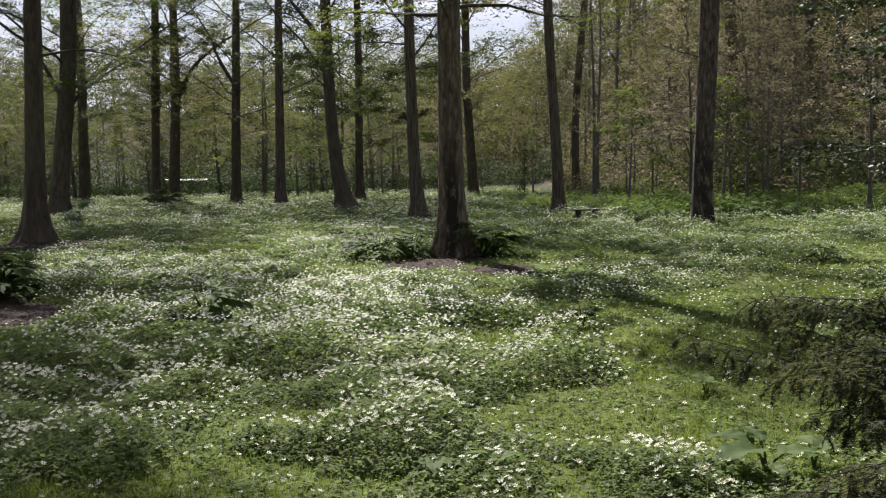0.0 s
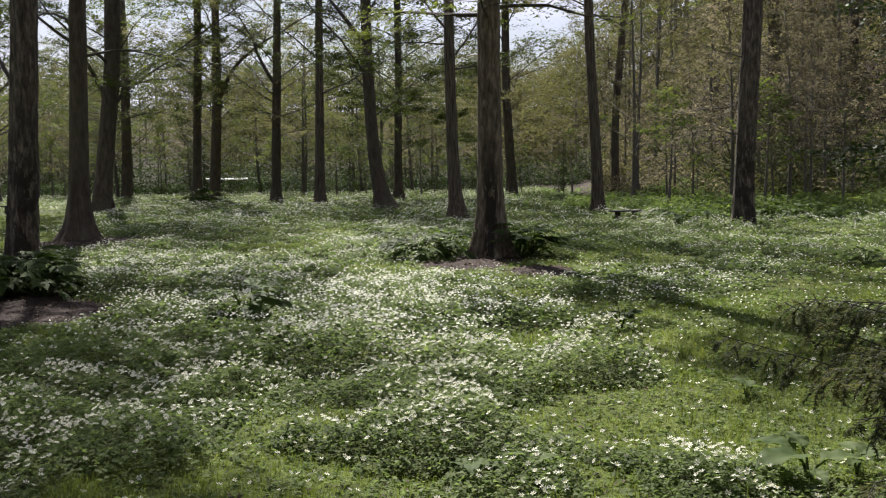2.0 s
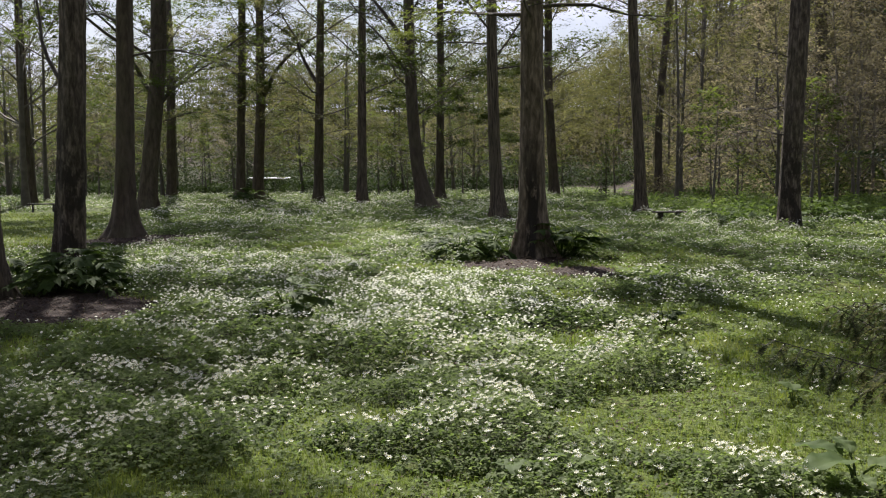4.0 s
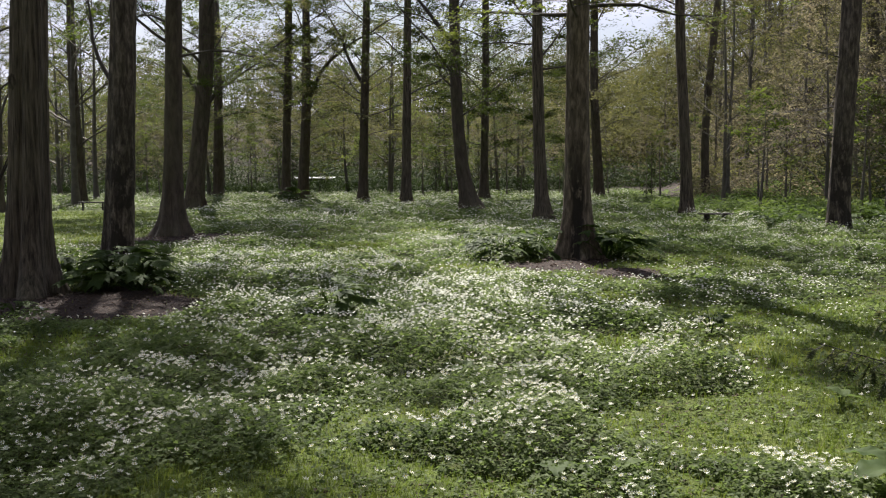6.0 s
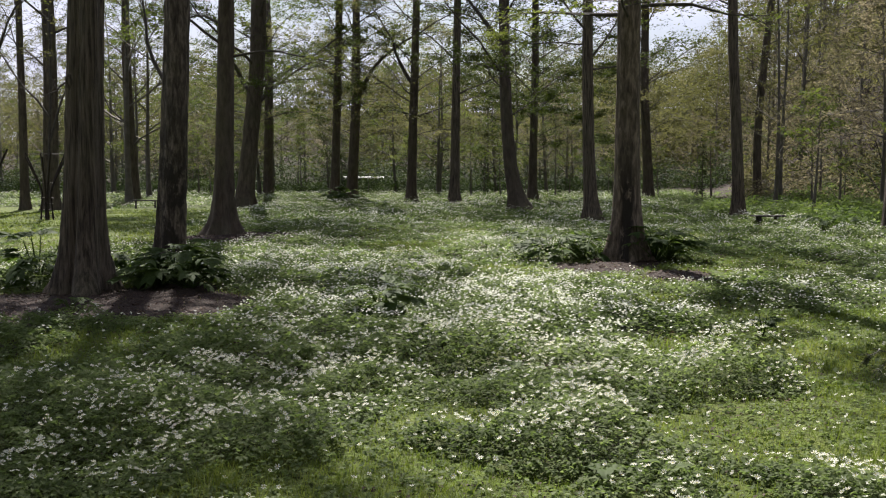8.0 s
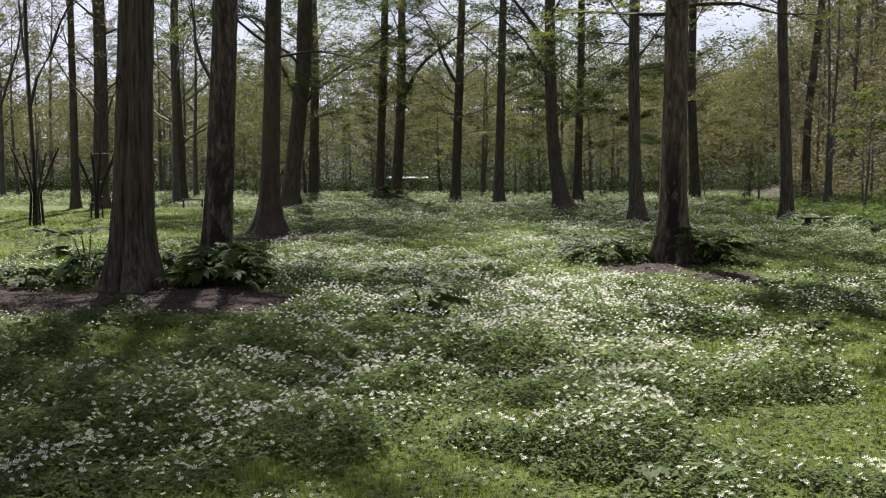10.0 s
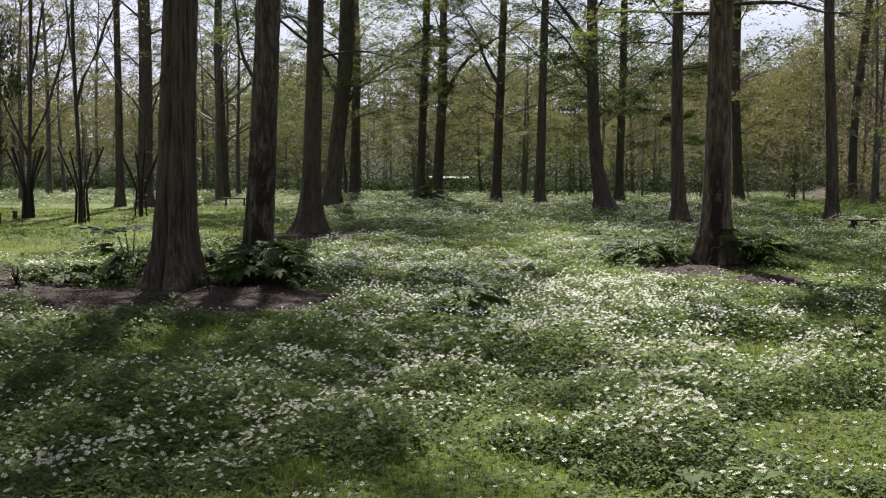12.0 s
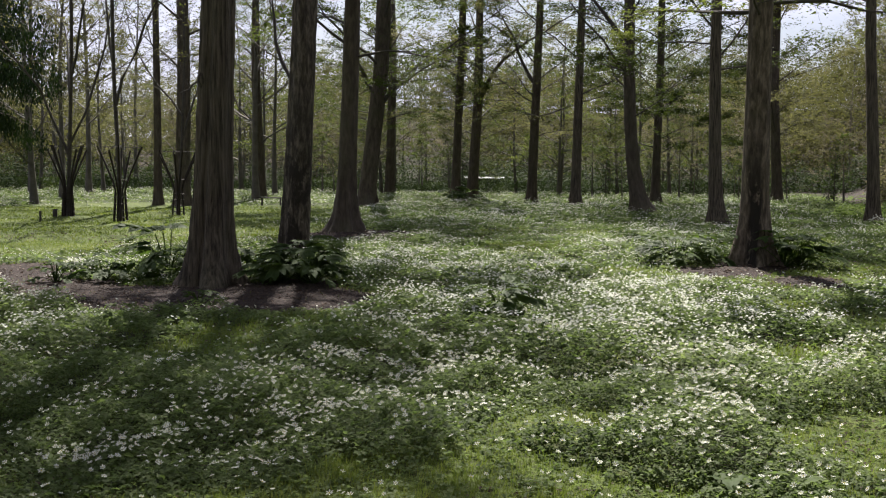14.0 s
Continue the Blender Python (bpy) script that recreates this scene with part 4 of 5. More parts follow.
def anemone_flowers():
    rng = np.random.default_rng(32)
    petals, eyes = [], []
    for d0, d1, dens, rays, size in ((3.6, 9.0, 520, 6, 0.0170), (9.0, 17.0, 500, 3, 0.0172), (17.0, 30.0, 310, 2, 0.0168), (30.0, 50.0, 140, 1, 0.020), (50.0, 78.0, 48, 1, 0.023)):
        x, y = strew(rng, dens, d0, d1)
        f = flowering(x, y)
        clump = 0.25 + 0.95 * sstep(-0.35, 0.6, wave(x, y, 6.5, 11.0) + 0.5 * wave(x, y, 2.4, 6.0))
        far_side = (np.hypot(x, y) > 42) & (np.degrees(np.arctan2(x, y)) > 0.5)
        keep = (rng.uniform(size=len(x)) < (sstep(0.12, 0.9, f) * 0.95 + 0.07 * (f > 0.05)) * clump * (1 - 0.85 * sstep(0.25, 0.7, blobs(x, y, SPARSE)))) & ~far_side
        x, y = x[keep], y[keep]
        n = len(x)
        z = land(x, y) + foliage_top(x, y) * rng.uniform(0.98, 1.12, n) + rng.uniform(0.02, 0.065, n)
        C = np.stack([x, y, z], 1)
        nod = rng.normal(0, 0.42, (n, 2)) - np.array([0.0, 0.20])
        up = np.concatenate([nod, np.ones((n, 1))], 1)
        up /= np.linalg.norm(up, axis=1)[:, None]
        u = np.cross(up, np.array([[1.0, 0.3, 0]]))
        u /= np.linalg.norm(u, axis=1)[:, None]
        v = np.cross(up, u)
        a0 = rng.uniform(0, 6.28, n)
        s = (size * rng.uniform(0.75, 1.15, n))[:, None]
        cup = rng.uniform(0.0, 0.6, n)[:, None]
        if rays == 1:
            Q = np.stack([C - u * s, C - v * s, C + u * s, C + v * s], 1)
            petals.append(Q.reshape(-1, 3))
            continue
        if rays in (2, 3):
            for k in range(rays):
                a = (a0 + k * np.pi / rays)[:, None]
                d = u * np.cos(a) + v * np.sin(a)
                w = np.cross(up, d)
                Q = np.stack([C - d * s + up * cup * s * 0.5, C + w * s * 0.42, C + d * s + up * cup * s * 0.5, C - w * s * 0.42], 1)
                petals.append(Q.reshape(-1, 3))
            continue
        for k in range(6):
            a = (a0 + k * np.pi / 3 + rng.normal(0, 0.07, n))[:, None]
            d = u * np.cos(a) + v * np.sin(a)
            w = np.cross(up, d)
            Q = np.stack([C + d * s * 0.10, C + d * s * 0.62 + w * s * 0.23 + up * s * cup * 0.5, C + d * s * 1.02 + up * s * cup, C + d * s * 0.62 - w * s * 0.23 + up * s * cup * 0.5], 1)
            petals.append(Q.reshape(-1, 3))
        r = s * 0.2
        eyes.append(np.stack([C - u * r + up * 0.003, C - v * r + up * 0.003, C + u * r + up * 0.003, C + v * r + up * 0.003], 1).reshape(-1, 3))
    ob = tagged(put("anemone_flowers", quad_mesh("anemone_flowers", np.concatenate(petals), M_PETAL)), "drifts of white wood anemone flowers, six-petalled", "wildflowers", kind="stuff")
    put("flower_centres", quad_mesh("flower_centres", np.concatenate(eyes), M_STAMEN), ob, "yellow stamens")


def grass():
    rng = np.random.default_rng(33)
    out = []
    for d0, d1, dens, hgt, wid in ((3.4, 8.0, 2600, 0.038, 0.0026), (8.0, 14.0, 1000, 0.042, 0.0048), (14.0, 24.0, 560, 0.036, 0.0065), (24.0, 45.0, 130, 0.042, 0.013)):
        x, y = strew(rng, dens, d0, d1)
        f = flowering(x, y)
        keep = (rng.uniform(size=len(x)) < 1.0 - 0.75 * sstep(0.15, 0.6, f)) & (rng.uniform(size=len(x)) > sstep(0.3, 0.6, soil_at(x, y)) * 0.97) & (rng.uniform(size=len(x)) < 0.6 + 0.5 * wave(x, y, 1.4, 8.0))
        x, y = x[keep], y[keep]
        n = len(x)
        a = rng.uniform(0, 6.28, n)
        h = hgt * rng.uniform(0.4, 1.5, n) * (1 + 0.5 * np.clip(wave(x, y, 2.0, 1.0), 0, 1) + 1.6 * sstep(0.45, 0.9, wave(x, y, 4.2, 9.0)) * (np.hypot(x, y) < 9))
        B = np.stack([x, y, land(x, y) - 0.004], 1)
        w = np.stack([np.cos(a), np.sin(a), np.zeros(n)], 1) * wid
        lean = np.stack([rng.normal(0, 0.35, n), rng.normal(0, 0.35, n), np.ones(n)], 1) * h[:, None]
        T = B + lean
        Q = np.stack([B - w, B + w, T + w * 0.2, T - w * 0.2], 1)
        out.append(Q.reshape(-1, 3))
    tagged(put("grass", quad_mesh("grass", np.concatenate(out), M_GRASS)), "short bright green grass between the flowers", "grass", kind="stuff")


def litter():
    """Dead leaves and bark chips on the mulch and in the thin spots of the turf."""
    rng = np.random.default_rng(34)
    out = []
    for d0, d1, dens, size in ((3.5, 9.0, 330, 0.028), (9.0, 15.0, 190, 0.040), (15.0, 26.0, 80, 0.06)):
        x, y = strew(rng, dens, d0, d1)
        keep = rng.uniform(size=len(x)) < np.maximum(sstep(0.3, 0.6, soil_at(x, y)), 0.5 * (wave(x, y, 1.1, 12.0) > 0.0))
        x, y = x[keep], y[keep]
        n = len(x)
        out.append(diamonds(np.stack([x, y, land(x, y) + 0.025 * sstep(0.3, 0.8, soil_at(x, y)) + rng.uniform(0.006, 0.022, n)], 1), size * rng.uniform(0.5, 1.4, n), rng, 0.35, 0.3))
    tagged(put("leaf_litter", quad_mesh("leaf_litter", np.concatenate(out), M_LITTER)), "brown dead leaves and bark chips on the ground", "leaf litter", kind="stuff")


anemone_leaves()
anemone_flowers()
grass()
litter()


# ---- broad-leaved plants ----
def broad_plant(name, x, y, leaves, blades, stalk, seed, label, category, spread=(15, 60), scale=(0.7, 1.15), stalk_mat=None, group=""):
    """A rosette of broad leaves on stalks."""
    rng = np.random.default_rng(seed)
    e = new(name)
    e.location = (x, y, land1(x, y) + 0.02)
    tagged(e, label, category, group)
    a = rng.uniform(0, 360)
    for k in range(leaves):
        a += 137.5 + rng.uniform(-15, 15)
        rise = rng.uniform(*spread)
        L = stalk * rng.uniform(0.6, 1.2)
        s = rng.uniform(*scale)
        d = np.array([math.sin(radians(a)) * math.cos(radians(rise)), math.cos(radians(a)) * math.cos(radians(rise)), math.sin(radians(rise))])
        tip = d * L
        leaf = put("leaf", blades[int(rng.integers(len(blades)))], e)
        leaf.matrix_basis = pose(*tip, rise * 0.35 + rng.uniform(-12, 8), rng.uniform(-15, 15), -a) @ Matrix.Diagonal((s, s, s, 1))
        t = Tubes()
        t.add(np.array([[0, 0, -0.03], tip * 0.5 + np.array([0, 0, 0.03 * L]), tip]), [0.008 * s + 0.004, 0.007 * s + 0.003, 0.005 * s + 0.002], 5)
        put("stalk", t.mesh("stalk", stalk_mat or M_BIGLEAF), e)
    return e


def fingered_blade(length, width, pairs, material, seed):
    """A deeply cut leaf: pointed, toothed lobes left and right of an arched midrib, and one at its end."""
    rng = np.random.default_rng(seed)
    V, F = [], []
    def lobe(px, py, ang, L, W):
        ca, sa = math.cos(ang), math.sin(ang)
        rows = [(0.0, 0.16), (0.28, 0.5), (0.42, 0.36), (0.62, 0.42), (0.76, 0.22), (1.0, 0.02)]
        b = len(V)
        for u, w in rows:
            for side in (-1, 0, 1):
                lx, ly = side * w * W * rng.uniform(0.85, 1.15), (u - 0.08 * abs(side)) * L
                gx, gy = px + lx * ca + ly * sa, py - lx * sa + ly * ca
                V.append((gx, gy, -0.45 * length * (gy / length) ** 2 - 0.55 * gx * gx / width + abs(lx) * 0.35))
        for r in range(len(rows) - 1):
            for c in (0, 1):
                q = b + r * 3 + c
                F.append((q, q + 1, q + 4, q + 3))
    for k in range(pairs):
        y = length * (0.12 + 0.52 * k / max(1, pairs - 1))
        for side in (-1, 1):
            lobe(0, y, side * radians(rng.uniform(50, 68) - 12 * k), width * (0.60 - 0.08 * k) * rng.uniform(0.9, 1.1), width * 0.34)
    lobe(0, length * 0.05, 0.0, length, width * 0.30)
    return smooth(quad_mesh("leaf", np.array(V), material, F))


def heart_blade(length, width, material, seed, droop=0.3, cup=0.2):
    """A large smooth heart-shaped leaf with a wavy edge and a pointed tip."""
    rng = np.random.default_rng(seed)
    n, V, F = 15, [], []
    s = np.linspace(0, 1, n)
    half = width / 2 * np.sin(np.pi * np.clip(s, 0, 1) ** 0.62) ** 0.75 * (1 + 0.05 * np.sin(s * 19 + seed)) + 0.004
    for i in range(n):
        for c in (-1, -0.66, -0.33, 0, 0.33, 0.66, 1):
            x = c * half[i]
            back = 0.22 * length * abs(c) ** 1.6 * (1 - s[i]) ** 2
            V.append((x, s[i] * length - back, -droop * length * s[i] ** 2 + cup * abs(x) - 0.006 * (c == 0) + 0.010 * math.sin(s[i] * 17 + c * 4 + seed) * abs(c)))
    for i in range(n - 1):
        for c in range(6):
            q = i * 7 + c
            F.append((q, q + 1, q + 8, q + 7))
    return smooth(quad_mesh("leaf", np.array(V), material, F))


def butterbur_clump(x, y, leaves, label):
    """Leaves: (bearing in degrees, reach, height of the stalk's end, blade length, blade pitch)."""
    e = new("butterbur")
    e.location = (x, y, land1(x, y) + 0.01)
    tagged(e, label, "plant", "butterbur plants")
    for k, (bear, reach, high, size, pitch) in enumerate(leaves):
        b = radians(bear)
        tip = Vector((math.sin(b) * reach, math.cos(b) * reach, high))
        leaf = put("leaf", heart_blade(size, size * 0.78, M_PALELEAF, 20 + k), e)
        leaf.matrix_basis = pose(*tip, pitch, 0, -bear)
        t = Tubes()
        t.add(np.array([[0, 0, -0.03], [tip.x * 0.35, tip.y * 0.35, high * 0.6], tip]), [0.008, 0.006, 0.004], 6)
        put("stalk", t.mesh("stalk", M_PALELEAF), e)


HOG = [fingered_blade(0.50, 0.46, 3, M_BIGLEAF, 1), fingered_blade(0.42, 0.42, 2, M_BIGLEAF, 2), fingered_blade(0.60, 0.50, 3, M_BIGLEAF, 3)]
PALE = [heart_blade(0.24, 0.22, M_PALELEAF, 4), heart_blade(0.28, 0.22, M_PALELEAF, 5, 0.4)]
for k, (x, y, nl, sc) in enumerate([(-8.75, 13.2, 11, 1.25), (-6.55, 13.2, 11, 1.1), (-7.0, 13.9, 9, 1.0), (-7.9, 13.7, 8, 1.0), (-6.2, 12.75, 9, 0.95), (-6.75, 12.9, 8, 0.9), (-2.0, 18.3, 11, 1.0), (-1.5, 18.7, 10, 0.95), (-0.22, 18.7, 11, 1.1), (0.02, 18.95, 9, 1.0),
                                    (-9.7, 11.9, 6, 0.6), (-9.2, 12.3, 7, 0.6), (-9.9, 12.9, 6, 0.6), (-6.63, 10.6, 4, 0.35), (-12.4, 17.4, 4, 0.5), (-2.94, 10.6, 6, 0.8), (-3.63, 23.9, 5, 0.6), (0.9, 10.4, 4, 0.4), (5.26, 16.9, 7, 0.5),
                                    (4.8, 29.0, 8, 1.0), (3.9, 28.3, 8, 0.9), (6.6, 29.6, 8, 1.0), (7.6, 31.0, 8, 1.0), (8.5, 29.5, 7, 0.9), (-16.6, 50.5, 9, 1.5), (-15.8, 50.9, 8, 1.3)]):
    broad_plant("hogweed", x, y, nl + 11, HOG, 0.46 * sc, 300 + k, "dark green hogweed plant with large jagged leaves", "plant", (14, 80), (0.5 * sc, 0.95 * sc), group="hogweed plants")
butterbur_clump(1.43, 5.36, [(-55, 0.12, 0.16, 0.21, 14), (-128, 0.12, 0.15, 0.27, 12), (80, 0.10, 0.11, 0.20, 12), (-20, 0.08, 0.17, 0.13, 30), (170, 0.06, 0.06, 0.12, 5)], "pale green plant with large smooth rounded leaves")
for k, (x, y) in enumerate([(1.48, 7.2), (1.78, 7.9), (-0.30, 5.30), (0.05, 5.35), (-1.15, 7.9), (1.72, 5.55)]):
    broad_plant("butterbur", x, y, 4, PALE, 0.11, 410 + k, "small pale plant with a few rounded leaves", "plant", (35, 75), (0.25, 0.45), M_PALELEAF, "butterbur plants")


# ---- conifers ----
def needles_on(rng, path, count, length, out, spread=0.9):
    u = rng.uniform(0, len(path) - 1.001, count)
    i = u.astype(int)
    p = path[i] + (path[i + 1] - path[i]) * (u - i)[:, None]
    t = path[i + 1] - path[i]
    t /= np.linalg.norm(t, axis=1)[:, None] + 1e-9
    side = np.cross(t, np.array([[0, 0, 1.0]]))
    side /= np.linalg.norm(side, axis=1)[:, None] + 1e-9
    d = t * 0.55 + side * np.where(rng.uniform(size=count) < 0.5, 1, -1)[:, None] * spread + rng.normal(0, 0.25, (count, 3))
    d /= np.linalg.norm(d, axis=1)[:, None]
    L = length * rng.uniform(0.7, 1.15, count)
    w = np.cross(d, rng.normal(0, 1, (count, 3)))
    w *= (0.0027 / (np.linalg.norm(w, axis=1) + 1e-9))[:, None]
    out.append(np.stack([p - w, p + w, p + d * L[:, None]], 1).reshape(-1, 3))


def fir_branch(rng, tubes, needles, start, direction, length, droop, twig_step=0.06, needle=0.026, dens=105, goal=None):
    path = grow(rng, start, direction, length, 12, 0.06, droop)
    if goal is not None:
        path = path + (goal - path[-1]) * np.linspace(0, 1, 13)[:, None] ** 1.5
    tubes.add(path, np.linspace(0.009, 0.002, 13), 5)
    n = int(length / twig_step)
    for k in range(n):
        f = 0.45 + 0.55 * (k + rng.uniform(0, 1)) / n
        i = min(int(f * 12), 11)
        p = path[i] + (path[i + 1] - path[i]) * (f * 12 - i)
        t = path[i + 1] - path[i]
        t /= np.linalg.norm(t)
        side = np.cross(t, [0, 0, 1.0])
        side /= np.linalg.norm(side) + 1e-9
        d = t * 0.8 + side * (1 if k % 2 else -1) * 0.9 + rng.normal(0, 0.3, 3) + np.array([0, 0, -0.38])
        d /= np.linalg.norm(d)
        L = (0.09 + 0.30 * (1 - f) ** 0.5) * rng.uniform(0.7, 1.2)
        tw = grow(rng, p, d, L, 4, 0.10, -0.20)
        tubes.add(tw, np.linspace(0.003, 0.001, 5), 3)
        needles_on(rng, tw, int(L / 0.1 * dens * 0.5), needle, needles)
        for _ in range(2):
            j = int(rng.integers(1, 4))
            d2 = (tw[j] - tw[j - 1]) / (np.linalg.norm(tw[j] - tw[j - 1]) + 1e-9) * 0.8 + rng.normal(0, 0.4, 3)
            d2 /= np.linalg.norm(d2)
            t2 = grow(rng, tw[j], d2, L * 0.5, 3, 0.1, -0.12)
            tubes.add(t2, np.linspace(0.0025, 0.001, 4), 3)
            needles_on(rng, t2, int(L * 0.5 / 0.1 * dens * 0.6), needle, needles)


def near_fir():
    """The conifer just outside the view, whose boughs reach in."""
    rng = np.random.default_rng(61)
    bx, by = 4.0, 4.6
    e = tree_empty("fir_tree", bx, by, "dark green fir with long drooping boughs over the grass", "conifer")
    line = trunk_line(rng, 12, (0.05, 0), 0.02)
    put("trunk", trunk_mesh(rng, line, 12, 0.16, 0.3, M_BARK, 16, 5), e)
    base = np.array([bx, by, land1(bx, by)])
    aims = [((0.88, 4.80, 0.86), 1.5), ((1.22, 5.05, 1.06), 1.6), ((1.45, 4.9, 1.08), 1.6), ((1.30, 5.01, 1.08), 1.7), ((1.19, 4.11, 0.80), 1.4), ((1.29, 4.29, 0.95), 1.5), ((1.41, 4.25, 0.93), 1.5), ((1.33, 4.07, 0.83), 1.4),
            ((1.22, 3.90, 0.69), 1.3), ((1.37, 3.85, 0.66), 1.25), ((1.45, 4.03, 0.75), 1.35), ((1.53, 4.21, 0.89), 1.45), ((1.77, 4.87, 1.02), 1.6), ((1.46, 4.55, 0.93), 1.55), ((1.62, 4.55, 0.98), 1.5),
            ((0.95, 3.24, 0.60), 0.95), ((1.06, 3.21, 0.66), 1.0), ((1.17, 3.17, 0.70), 1.05), ((1.02, 3.20, 0.57), 0.9), ((1.20, 3.30, 0.62), 0.95)]
    for k, (tip, h) in enumerate(aims):
        t, nd = Tubes(), []
        s = np.array([0.0, 0.0, h - 0.22 if tip[2] < 0.84 else tip[2] - 0.45])
        goal = np.array(tip) - base - np.array([0, 0, 0.08 if tip[2] > 0.9 else 0.0])
        d = goal - s
        L = float(np.linalg.norm(d))
        fir_branch(rng, t, nd, s, d / L + np.array([0, 0, -0.10]), L * 1.02, 0.016, goal=goal)
        b = put("bough", t.mesh("bough", M_FIR_TWIG), e)
        put("needles", tri_mesh("needles", np.concatenate(nd), M_NEEDLE), b, "dense dark green needles")
    for k in range(4):
        t, nd = Tubes(), []
        a = radians(100 * k + 20)
        h = 3.2 + k * 2.0
        fir_branch(rng, t, nd, np.array([0, 0, h]), (math.cos(a) * (1 if math.cos(a) > -0.2 else -0.4), math.sin(a), -0.1), max(0.5, 2.2 - 0.12 * k), -0.02, 0.16, 0.04, 14)
        b = put("bough", t.mesh("bough", M_FIR_TWIG), e)
        put("needles", tri_mesh("needles", np.concatenate(nd), M_NEEDLE), b, "dense dark green needles")


def spruce(x, y, H, width, seed, label, leaf=None, hang=False):
    rng = np.random.default_rng(seed)
    e = tree_empty("spruce", x, y, label, "conifer")
    t, pts = Tubes(), []
    t.add(np.array([[0, 0, 0], [0, 0, H * 0.5], [0, 0, H]]), [H * 0.014, H * 0.009, 0.01], 8)
    n = int(H * 7)
    for k in range(n):
        f = (k + 0.5) / n
        a = rng.uniform(0, 6.28)
        L = width / 2 * (1 - f) * rng.uniform(0.7, 1.15) + 0.1
        h = H * ((0.24 + 0.76 * f) if hang else (0.08 + 0.92 * f))
        p = grow(rng, (0, 0, h), (math.cos(a), math.sin(a), 0.05), L, 4, 0.06, -0.14)
        t.add(p, np.linspace(0.03, 0.006, 5), 3)
        m = int(10 + L * 26)
        u = rng.uniform(0.1, 1, m)
        q = p[np.minimum((u * 4).astype(int), 3)]
        pts.append(q + rng.normal(0, 0.10, (m, 3)) * np.array([1.3, 1.3, 1.0]) - np.array([0, 0, 0.08]))
    put("trunk", t.mesh("trunk", M_TWIG), e)
    P = np.concatenate(pts)
    if hang:
        P = np.concatenate([P + rng.normal(0, 0.10, P.shape) - np.array([0, 0, 0.15 * k]) for k in range(5)])
        ahead = np.stack([rng.normal(0, 0.3, len(P)), rng.normal(0, 0.3, len(P)), -np.ones(len(P))], 1)
        put("crown", quad_mesh("crown", diamonds(P, rng.uniform(0.10, 0.24, len(P)), rng, 0.9, 0.14, 0.05, ahead), leaf or M_LEAF_DARK), e)
    else:
        put("crown", quad_mesh("crown", diamonds(P, rng.uniform(0.08, 0.2, len(P)), rng, 0.9, 0.24), leaf or M_LEAF_DARK), e)
    return e


near_fir()


def holly(x, y, seed):
    rng = np.random.default_rng(seed)
    e = tree_empty("holly_tree", x, y, "dark glossy evergreen with low hanging leafy branches", "evergreen tree")
    line = trunk_line(rng, 7, (0.1, 0), 0.05)
    put("trunk", trunk_mesh(rng, line, 7.5, 0.11, 0.3, M_BARK, 14, 5), e)
    pts = []
    for k in range(22):
        t = Tubes()
        a = radians(k * 137.5)
        h = 1.5 + 0.2 * k
        d = (math.cos(a), math.sin(a), 0.25)
        limb(rng, t, pts, line(h), d, 2.3 * (1 - 0.02 * k) * rng.uniform(0.8, 1.1), 0.03, 7, 4, -0.05, 22)
        put("limb", t.mesh("limb", M_TWIG), e)
    P = np.concatenate(pts)
    put("crown", quad_mesh("crown", diamonds(P, rng.uniform(0.04, 0.085, len(P)), rng, 0.8, 0.28), M_HOLLY), e)


holly(5.3, 10.7, 66)
spruce(-28.7, 31.6, 15, 8.5, 71, "tall dark hemlock with drooping boughs", M_HOLLY, True)
for k, (x, y, H) in enumerate([(-12.3, 70, 3.4), (1.85, 62, 3.2), (11.2, 47, 3.0), (-24, 75, 4.5), (-30.5, 72, 5)]):
    spruce(x, y, H, H * 0.45, 72 + k, "small dark spruce at the edge of the wood")


# ---- things in the park ----
def tree_guard(x, y, turn, seed):
    """A vase-shaped guard of bent steel rods round a young tree."""
    rng = np.random.default_rng(seed)
    e = new("tree_guard")
    e.location = (x, y, land1(x, y) - 0.02)
    tagged(e, "vase-shaped tree guard of dark bent steel rods", "tree guard", "tree guards")
    for k in range(8):
        a = radians(turn + 90 * (k // 2) + (12 if k % 2 else -12))
        r = np.array([0.20, 0.16, 0.14, 0.20, 0.40, 0.64])
        h = np.array([0.0, 0.6, 0.95, 1.2, 1.7, 2.25]) * (1 if k % 2 else 0.94)
        t = Tubes()
        t.add(np.stack([r * math.cos(a), r * math.sin(a), h], 1), [0.027] * 6, 6)
        put("rod", t.mesh("rod", M_RUST), e)
    for h in (0.15, 0.35, 0.55, 0.75, 1.25):
        t = Tubes()
        an = np.linspace(0, 2 * math.pi, 13)
        t.add(np.stack([0.2 * np.cos(an), 0.2 * np.sin(an), np.full(13, h)], 1), [0.010] * 13, 4)
        put("ring", t.mesh("ring", M_RUST), e)
    an = np.linspace(0, 2 * math.pi, 17)
    t = Tubes()
    t.add(np.stack([0.60 * np.cos(an), 0.60 * np.sin(an), np.full(17, 2.22)], 1), [0.006] * 17, 4)
    put("ring", t.mesh("ring", M_RUST), e)


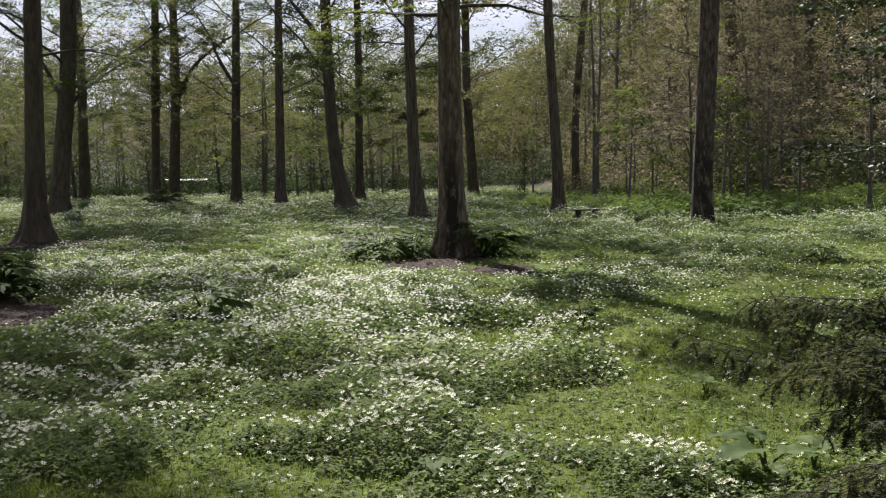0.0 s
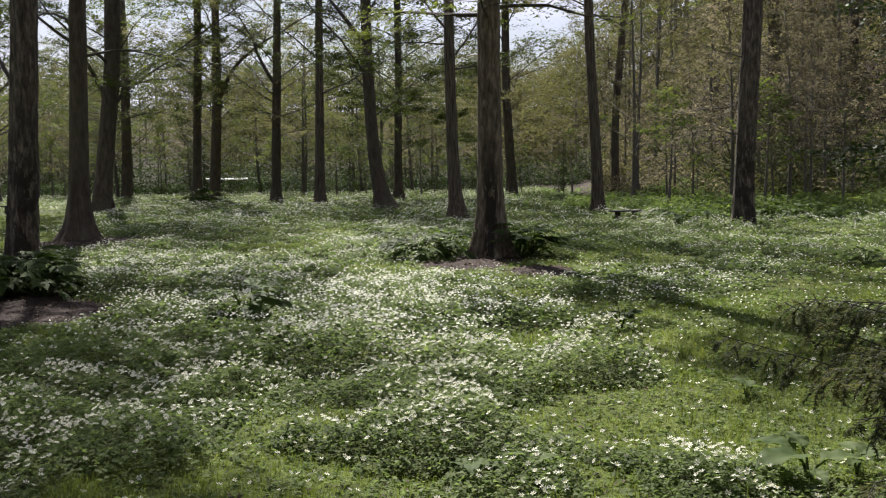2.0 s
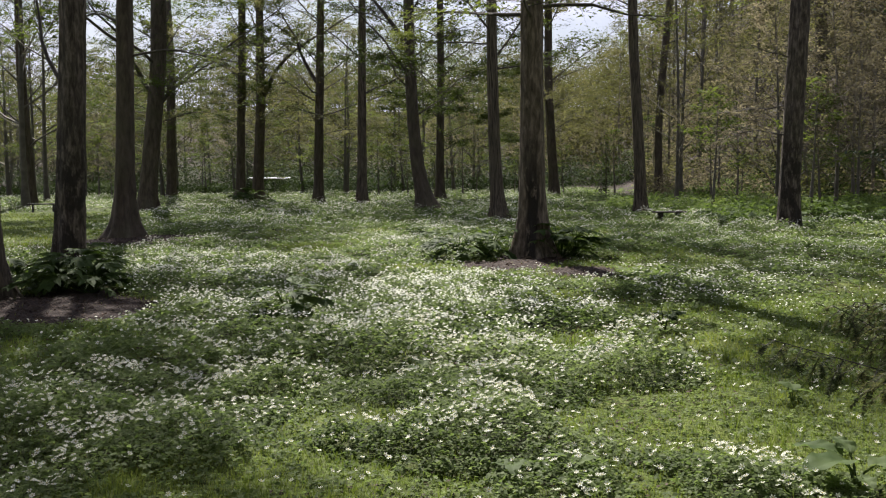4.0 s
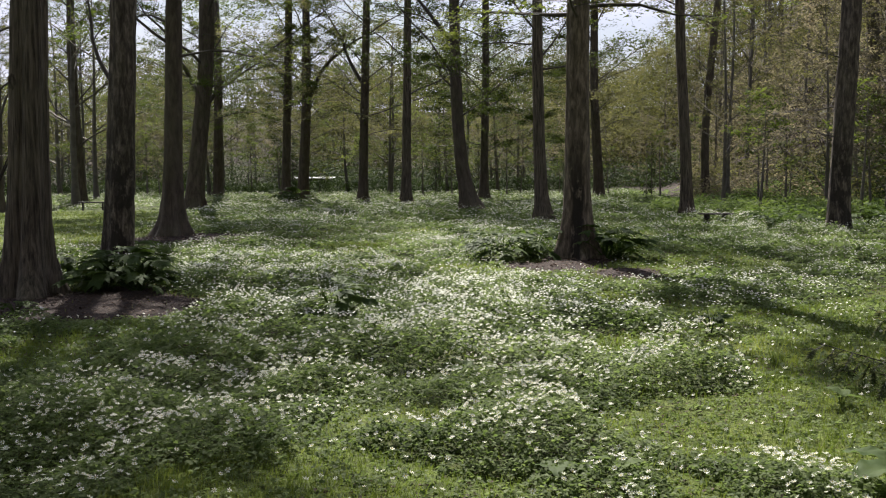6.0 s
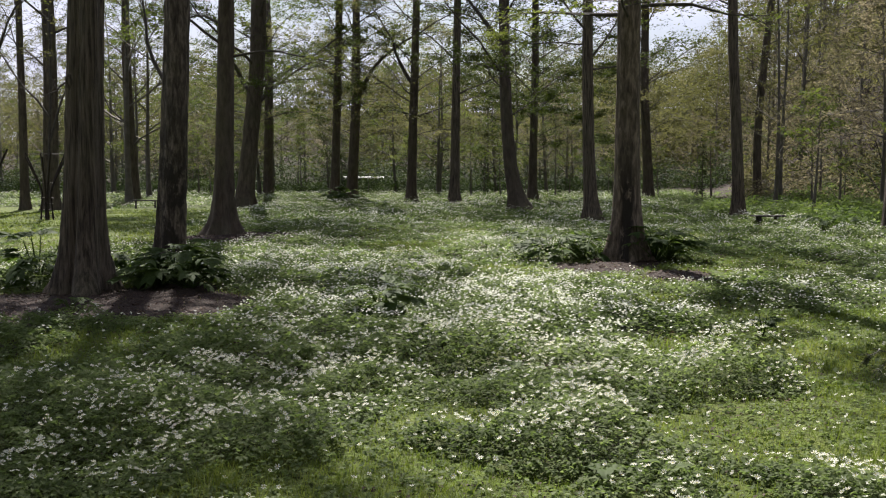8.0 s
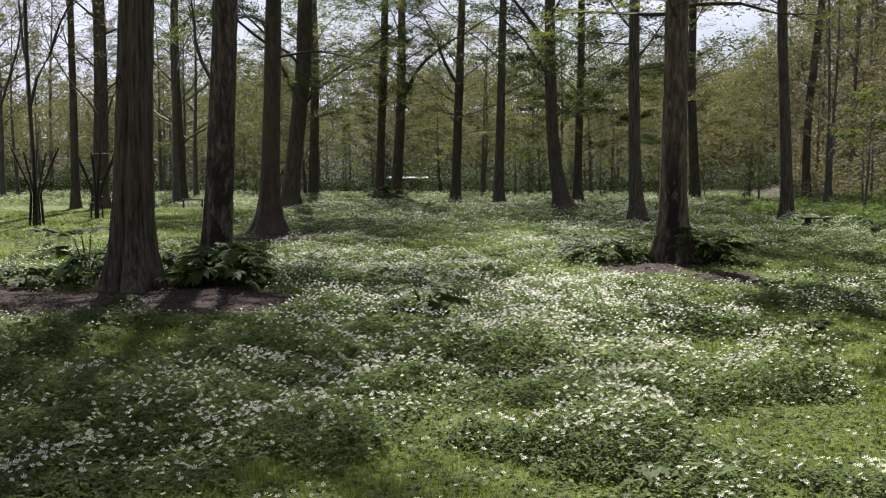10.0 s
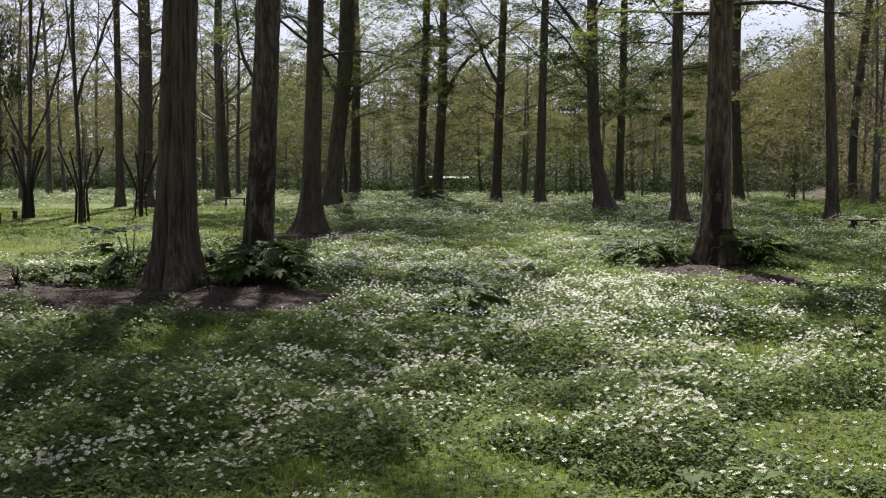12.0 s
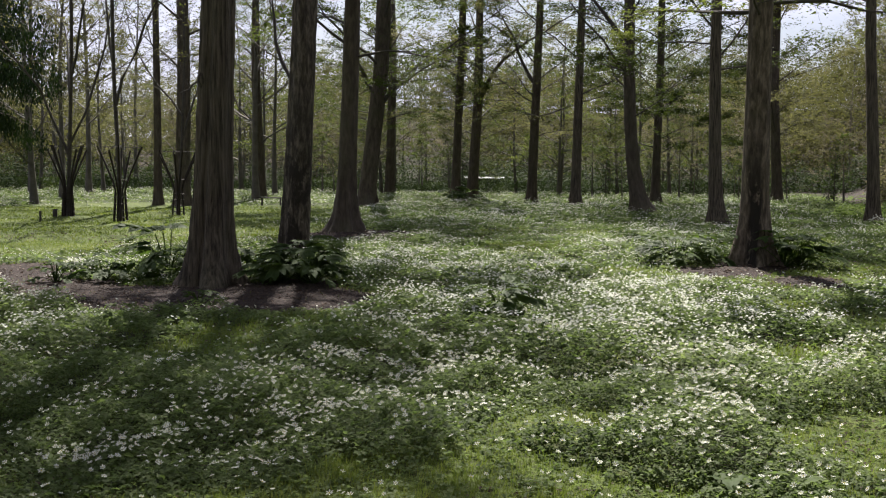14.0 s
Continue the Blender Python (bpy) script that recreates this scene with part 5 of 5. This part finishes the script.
for k, (x, y, turn) in enumerate([(-19.0, 26.2, 20), (-21.9, 27.5, 75), (-20.4, 31.4, 35)]):
    tree_guard(x, y, turn, 500 + k)
    steep = [[(3.4, 100, 68, 6.0, 0.05), (4.6, -60, 62, 5.0, 0.045)], [(1.9, -95, 72, 8.0, 0.052), (2.3, 80, 68, 7.5, 0.05), (3.6, -40, 60, 5.0, 0.05), (4.4, 120, 58, 5.0, 0.05)], [(2.6, 60, 66, 5.5, 0.045), (3.4, -100, 64, 5.0, 0.04)]][k]
    big_tree(x, y, (0.12, 0.12, 0.09)[k], 520 + k, "young tree with steep upswept limbs inside a steel guard", (0.14, 0), 13 - k, 0.05, bark=M_TWIG, leaf=M_LEAF_OLIVE, first=4.2, limbs=12, reach=3.6, per=5, leaf_size=0.11, bend=0.12, sides=12, category="young tree", low=steep)


def box(bm, x0, x1, y0, y1, z0, z1):
    r = bmesh.ops.create_cube(bm, size=1.0, matrix=Matrix.LocRotScale(((x0 + x1) / 2, (y0 + y1) / 2, (z0 + z1) / 2), None, (x1 - x0, y1 - y0, z1 - z0)))
    return r


def bench(x, y, turn, length=1.6, tall=0.34):
    e = new("bench")
    e.matrix_basis = pose(x, y, land1(x, y) - 0.01, 0, 0, turn)
    tagged(e, "low backless bench of weathered dark wood", "bench", "park benches")
    for k in range(3):
        bm = bmesh.new()
        box(bm, -length / 2, length / 2, -0.22 + k * 0.15, -0.09 + k * 0.15, tall, tall + 0.045)
        bmesh.ops.bevel(bm, geom=bm.edges[:], offset=0.006, segments=1, affect="EDGES")
        part("slat", bm, M_WOOD, e)
    for sx in (-1, 1):
        for sy in (-1, 1):
            bm = bmesh.new()
            box(bm, sx * (length / 2 - 0.22) - 0.04, sx * (length / 2 - 0.22) + 0.04, sy * 0.14 - 0.035, sy * 0.14 + 0.035, 0, tall)
            bmesh.ops.bevel(bm, geom=bm.edges[:], offset=0.008, segments=1, affect="EDGES")
            part("leg", bm, M_WOOD, e)


bench(-22.4, 41.9, 28, 1.25)
bench(2.95, 33.2, 14, 1.0, 0.24)


def marker_post(x, y, h, w, label):
    e = new("post")
    e.location = (x, y, land1(x, y) - 0.02)
    tagged(e, label, "post")
    bm = bmesh.new()
    box(bm, -w / 2, w / 2, -w / 2, w / 2, 0, h)
    bmesh.ops.bevel(bm, geom=bm.edges[:], offset=w * 0.1, segments=1, affect="EDGES")
    part("shaft", bm, M_WOOD, e)
    bm = bmesh.new()
    box(bm, -w * 0.56, w * 0.56, -w * 0.56, w * 0.56, h, h + 0.03)
    part("cap", bm, M_SHED, e)


marker_post(-20.8, 24.9, 0.30, 0.05, "short dark wooden post in the grass")
marker_post(-22.0, 27.0, 0.24, 0.11, "short thick dark post in the grass")


def shed(x, y, turn, L, W, H, label, category="building"):
    e = new("shed")
    e.matrix_basis = pose(x, y, land1(x, y) - 0.1, 0, 0, turn)
    tagged(e, label, category)
    for nm, b in (("wall", (-L / 2, L / 2, -W / 2, -W / 2 + 0.15, 0, H)), ("wall", (-L / 2, L / 2, W / 2 - 0.15, W / 2, 0, H)), ("wall", (-L / 2, -L / 2 + 0.15, -W / 2 + 0.15, W / 2 - 0.15, 0, H)), ("wall", (L / 2 - 0.15, L / 2, -W / 2 + 0.15, W / 2 - 0.15, 0, H))):
        bm = bmesh.new()
        box(bm, *b)
        part(nm, bm, M_SHED, e)
    for s in (-1, 1):
        bm = bmesh.new()
        v = [bm.verts.new(c) for c in ((-L / 2 - 0.3, s * (W / 2 + 0.3), H - 0.08), (L / 2 + 0.3, s * (W / 2 + 0.3), H - 0.08), (L / 2 + 0.3, 0, H + 0.04), (-L / 2 - 0.3, 0, H + 0.04))]
        f = bm.faces.new(v)
        r = bmesh.ops.extrude_face_region(bm, geom=[f])
        bmesh.ops.translate(bm, verts=[g for g in r["geom"] if isinstance(g, bmesh.types.BMVert)], vec=(0, 0, 0.03))
        bmesh.ops.recalc_face_normals(bm, faces=bm.faces)
        part("roof", bm, M_ROOF, e, "pale metal sheet roof")


shed(-26.3, 88.3, 16, 3.0, 4.0, 1.15, "low dark shed with a pale roof behind the trees")
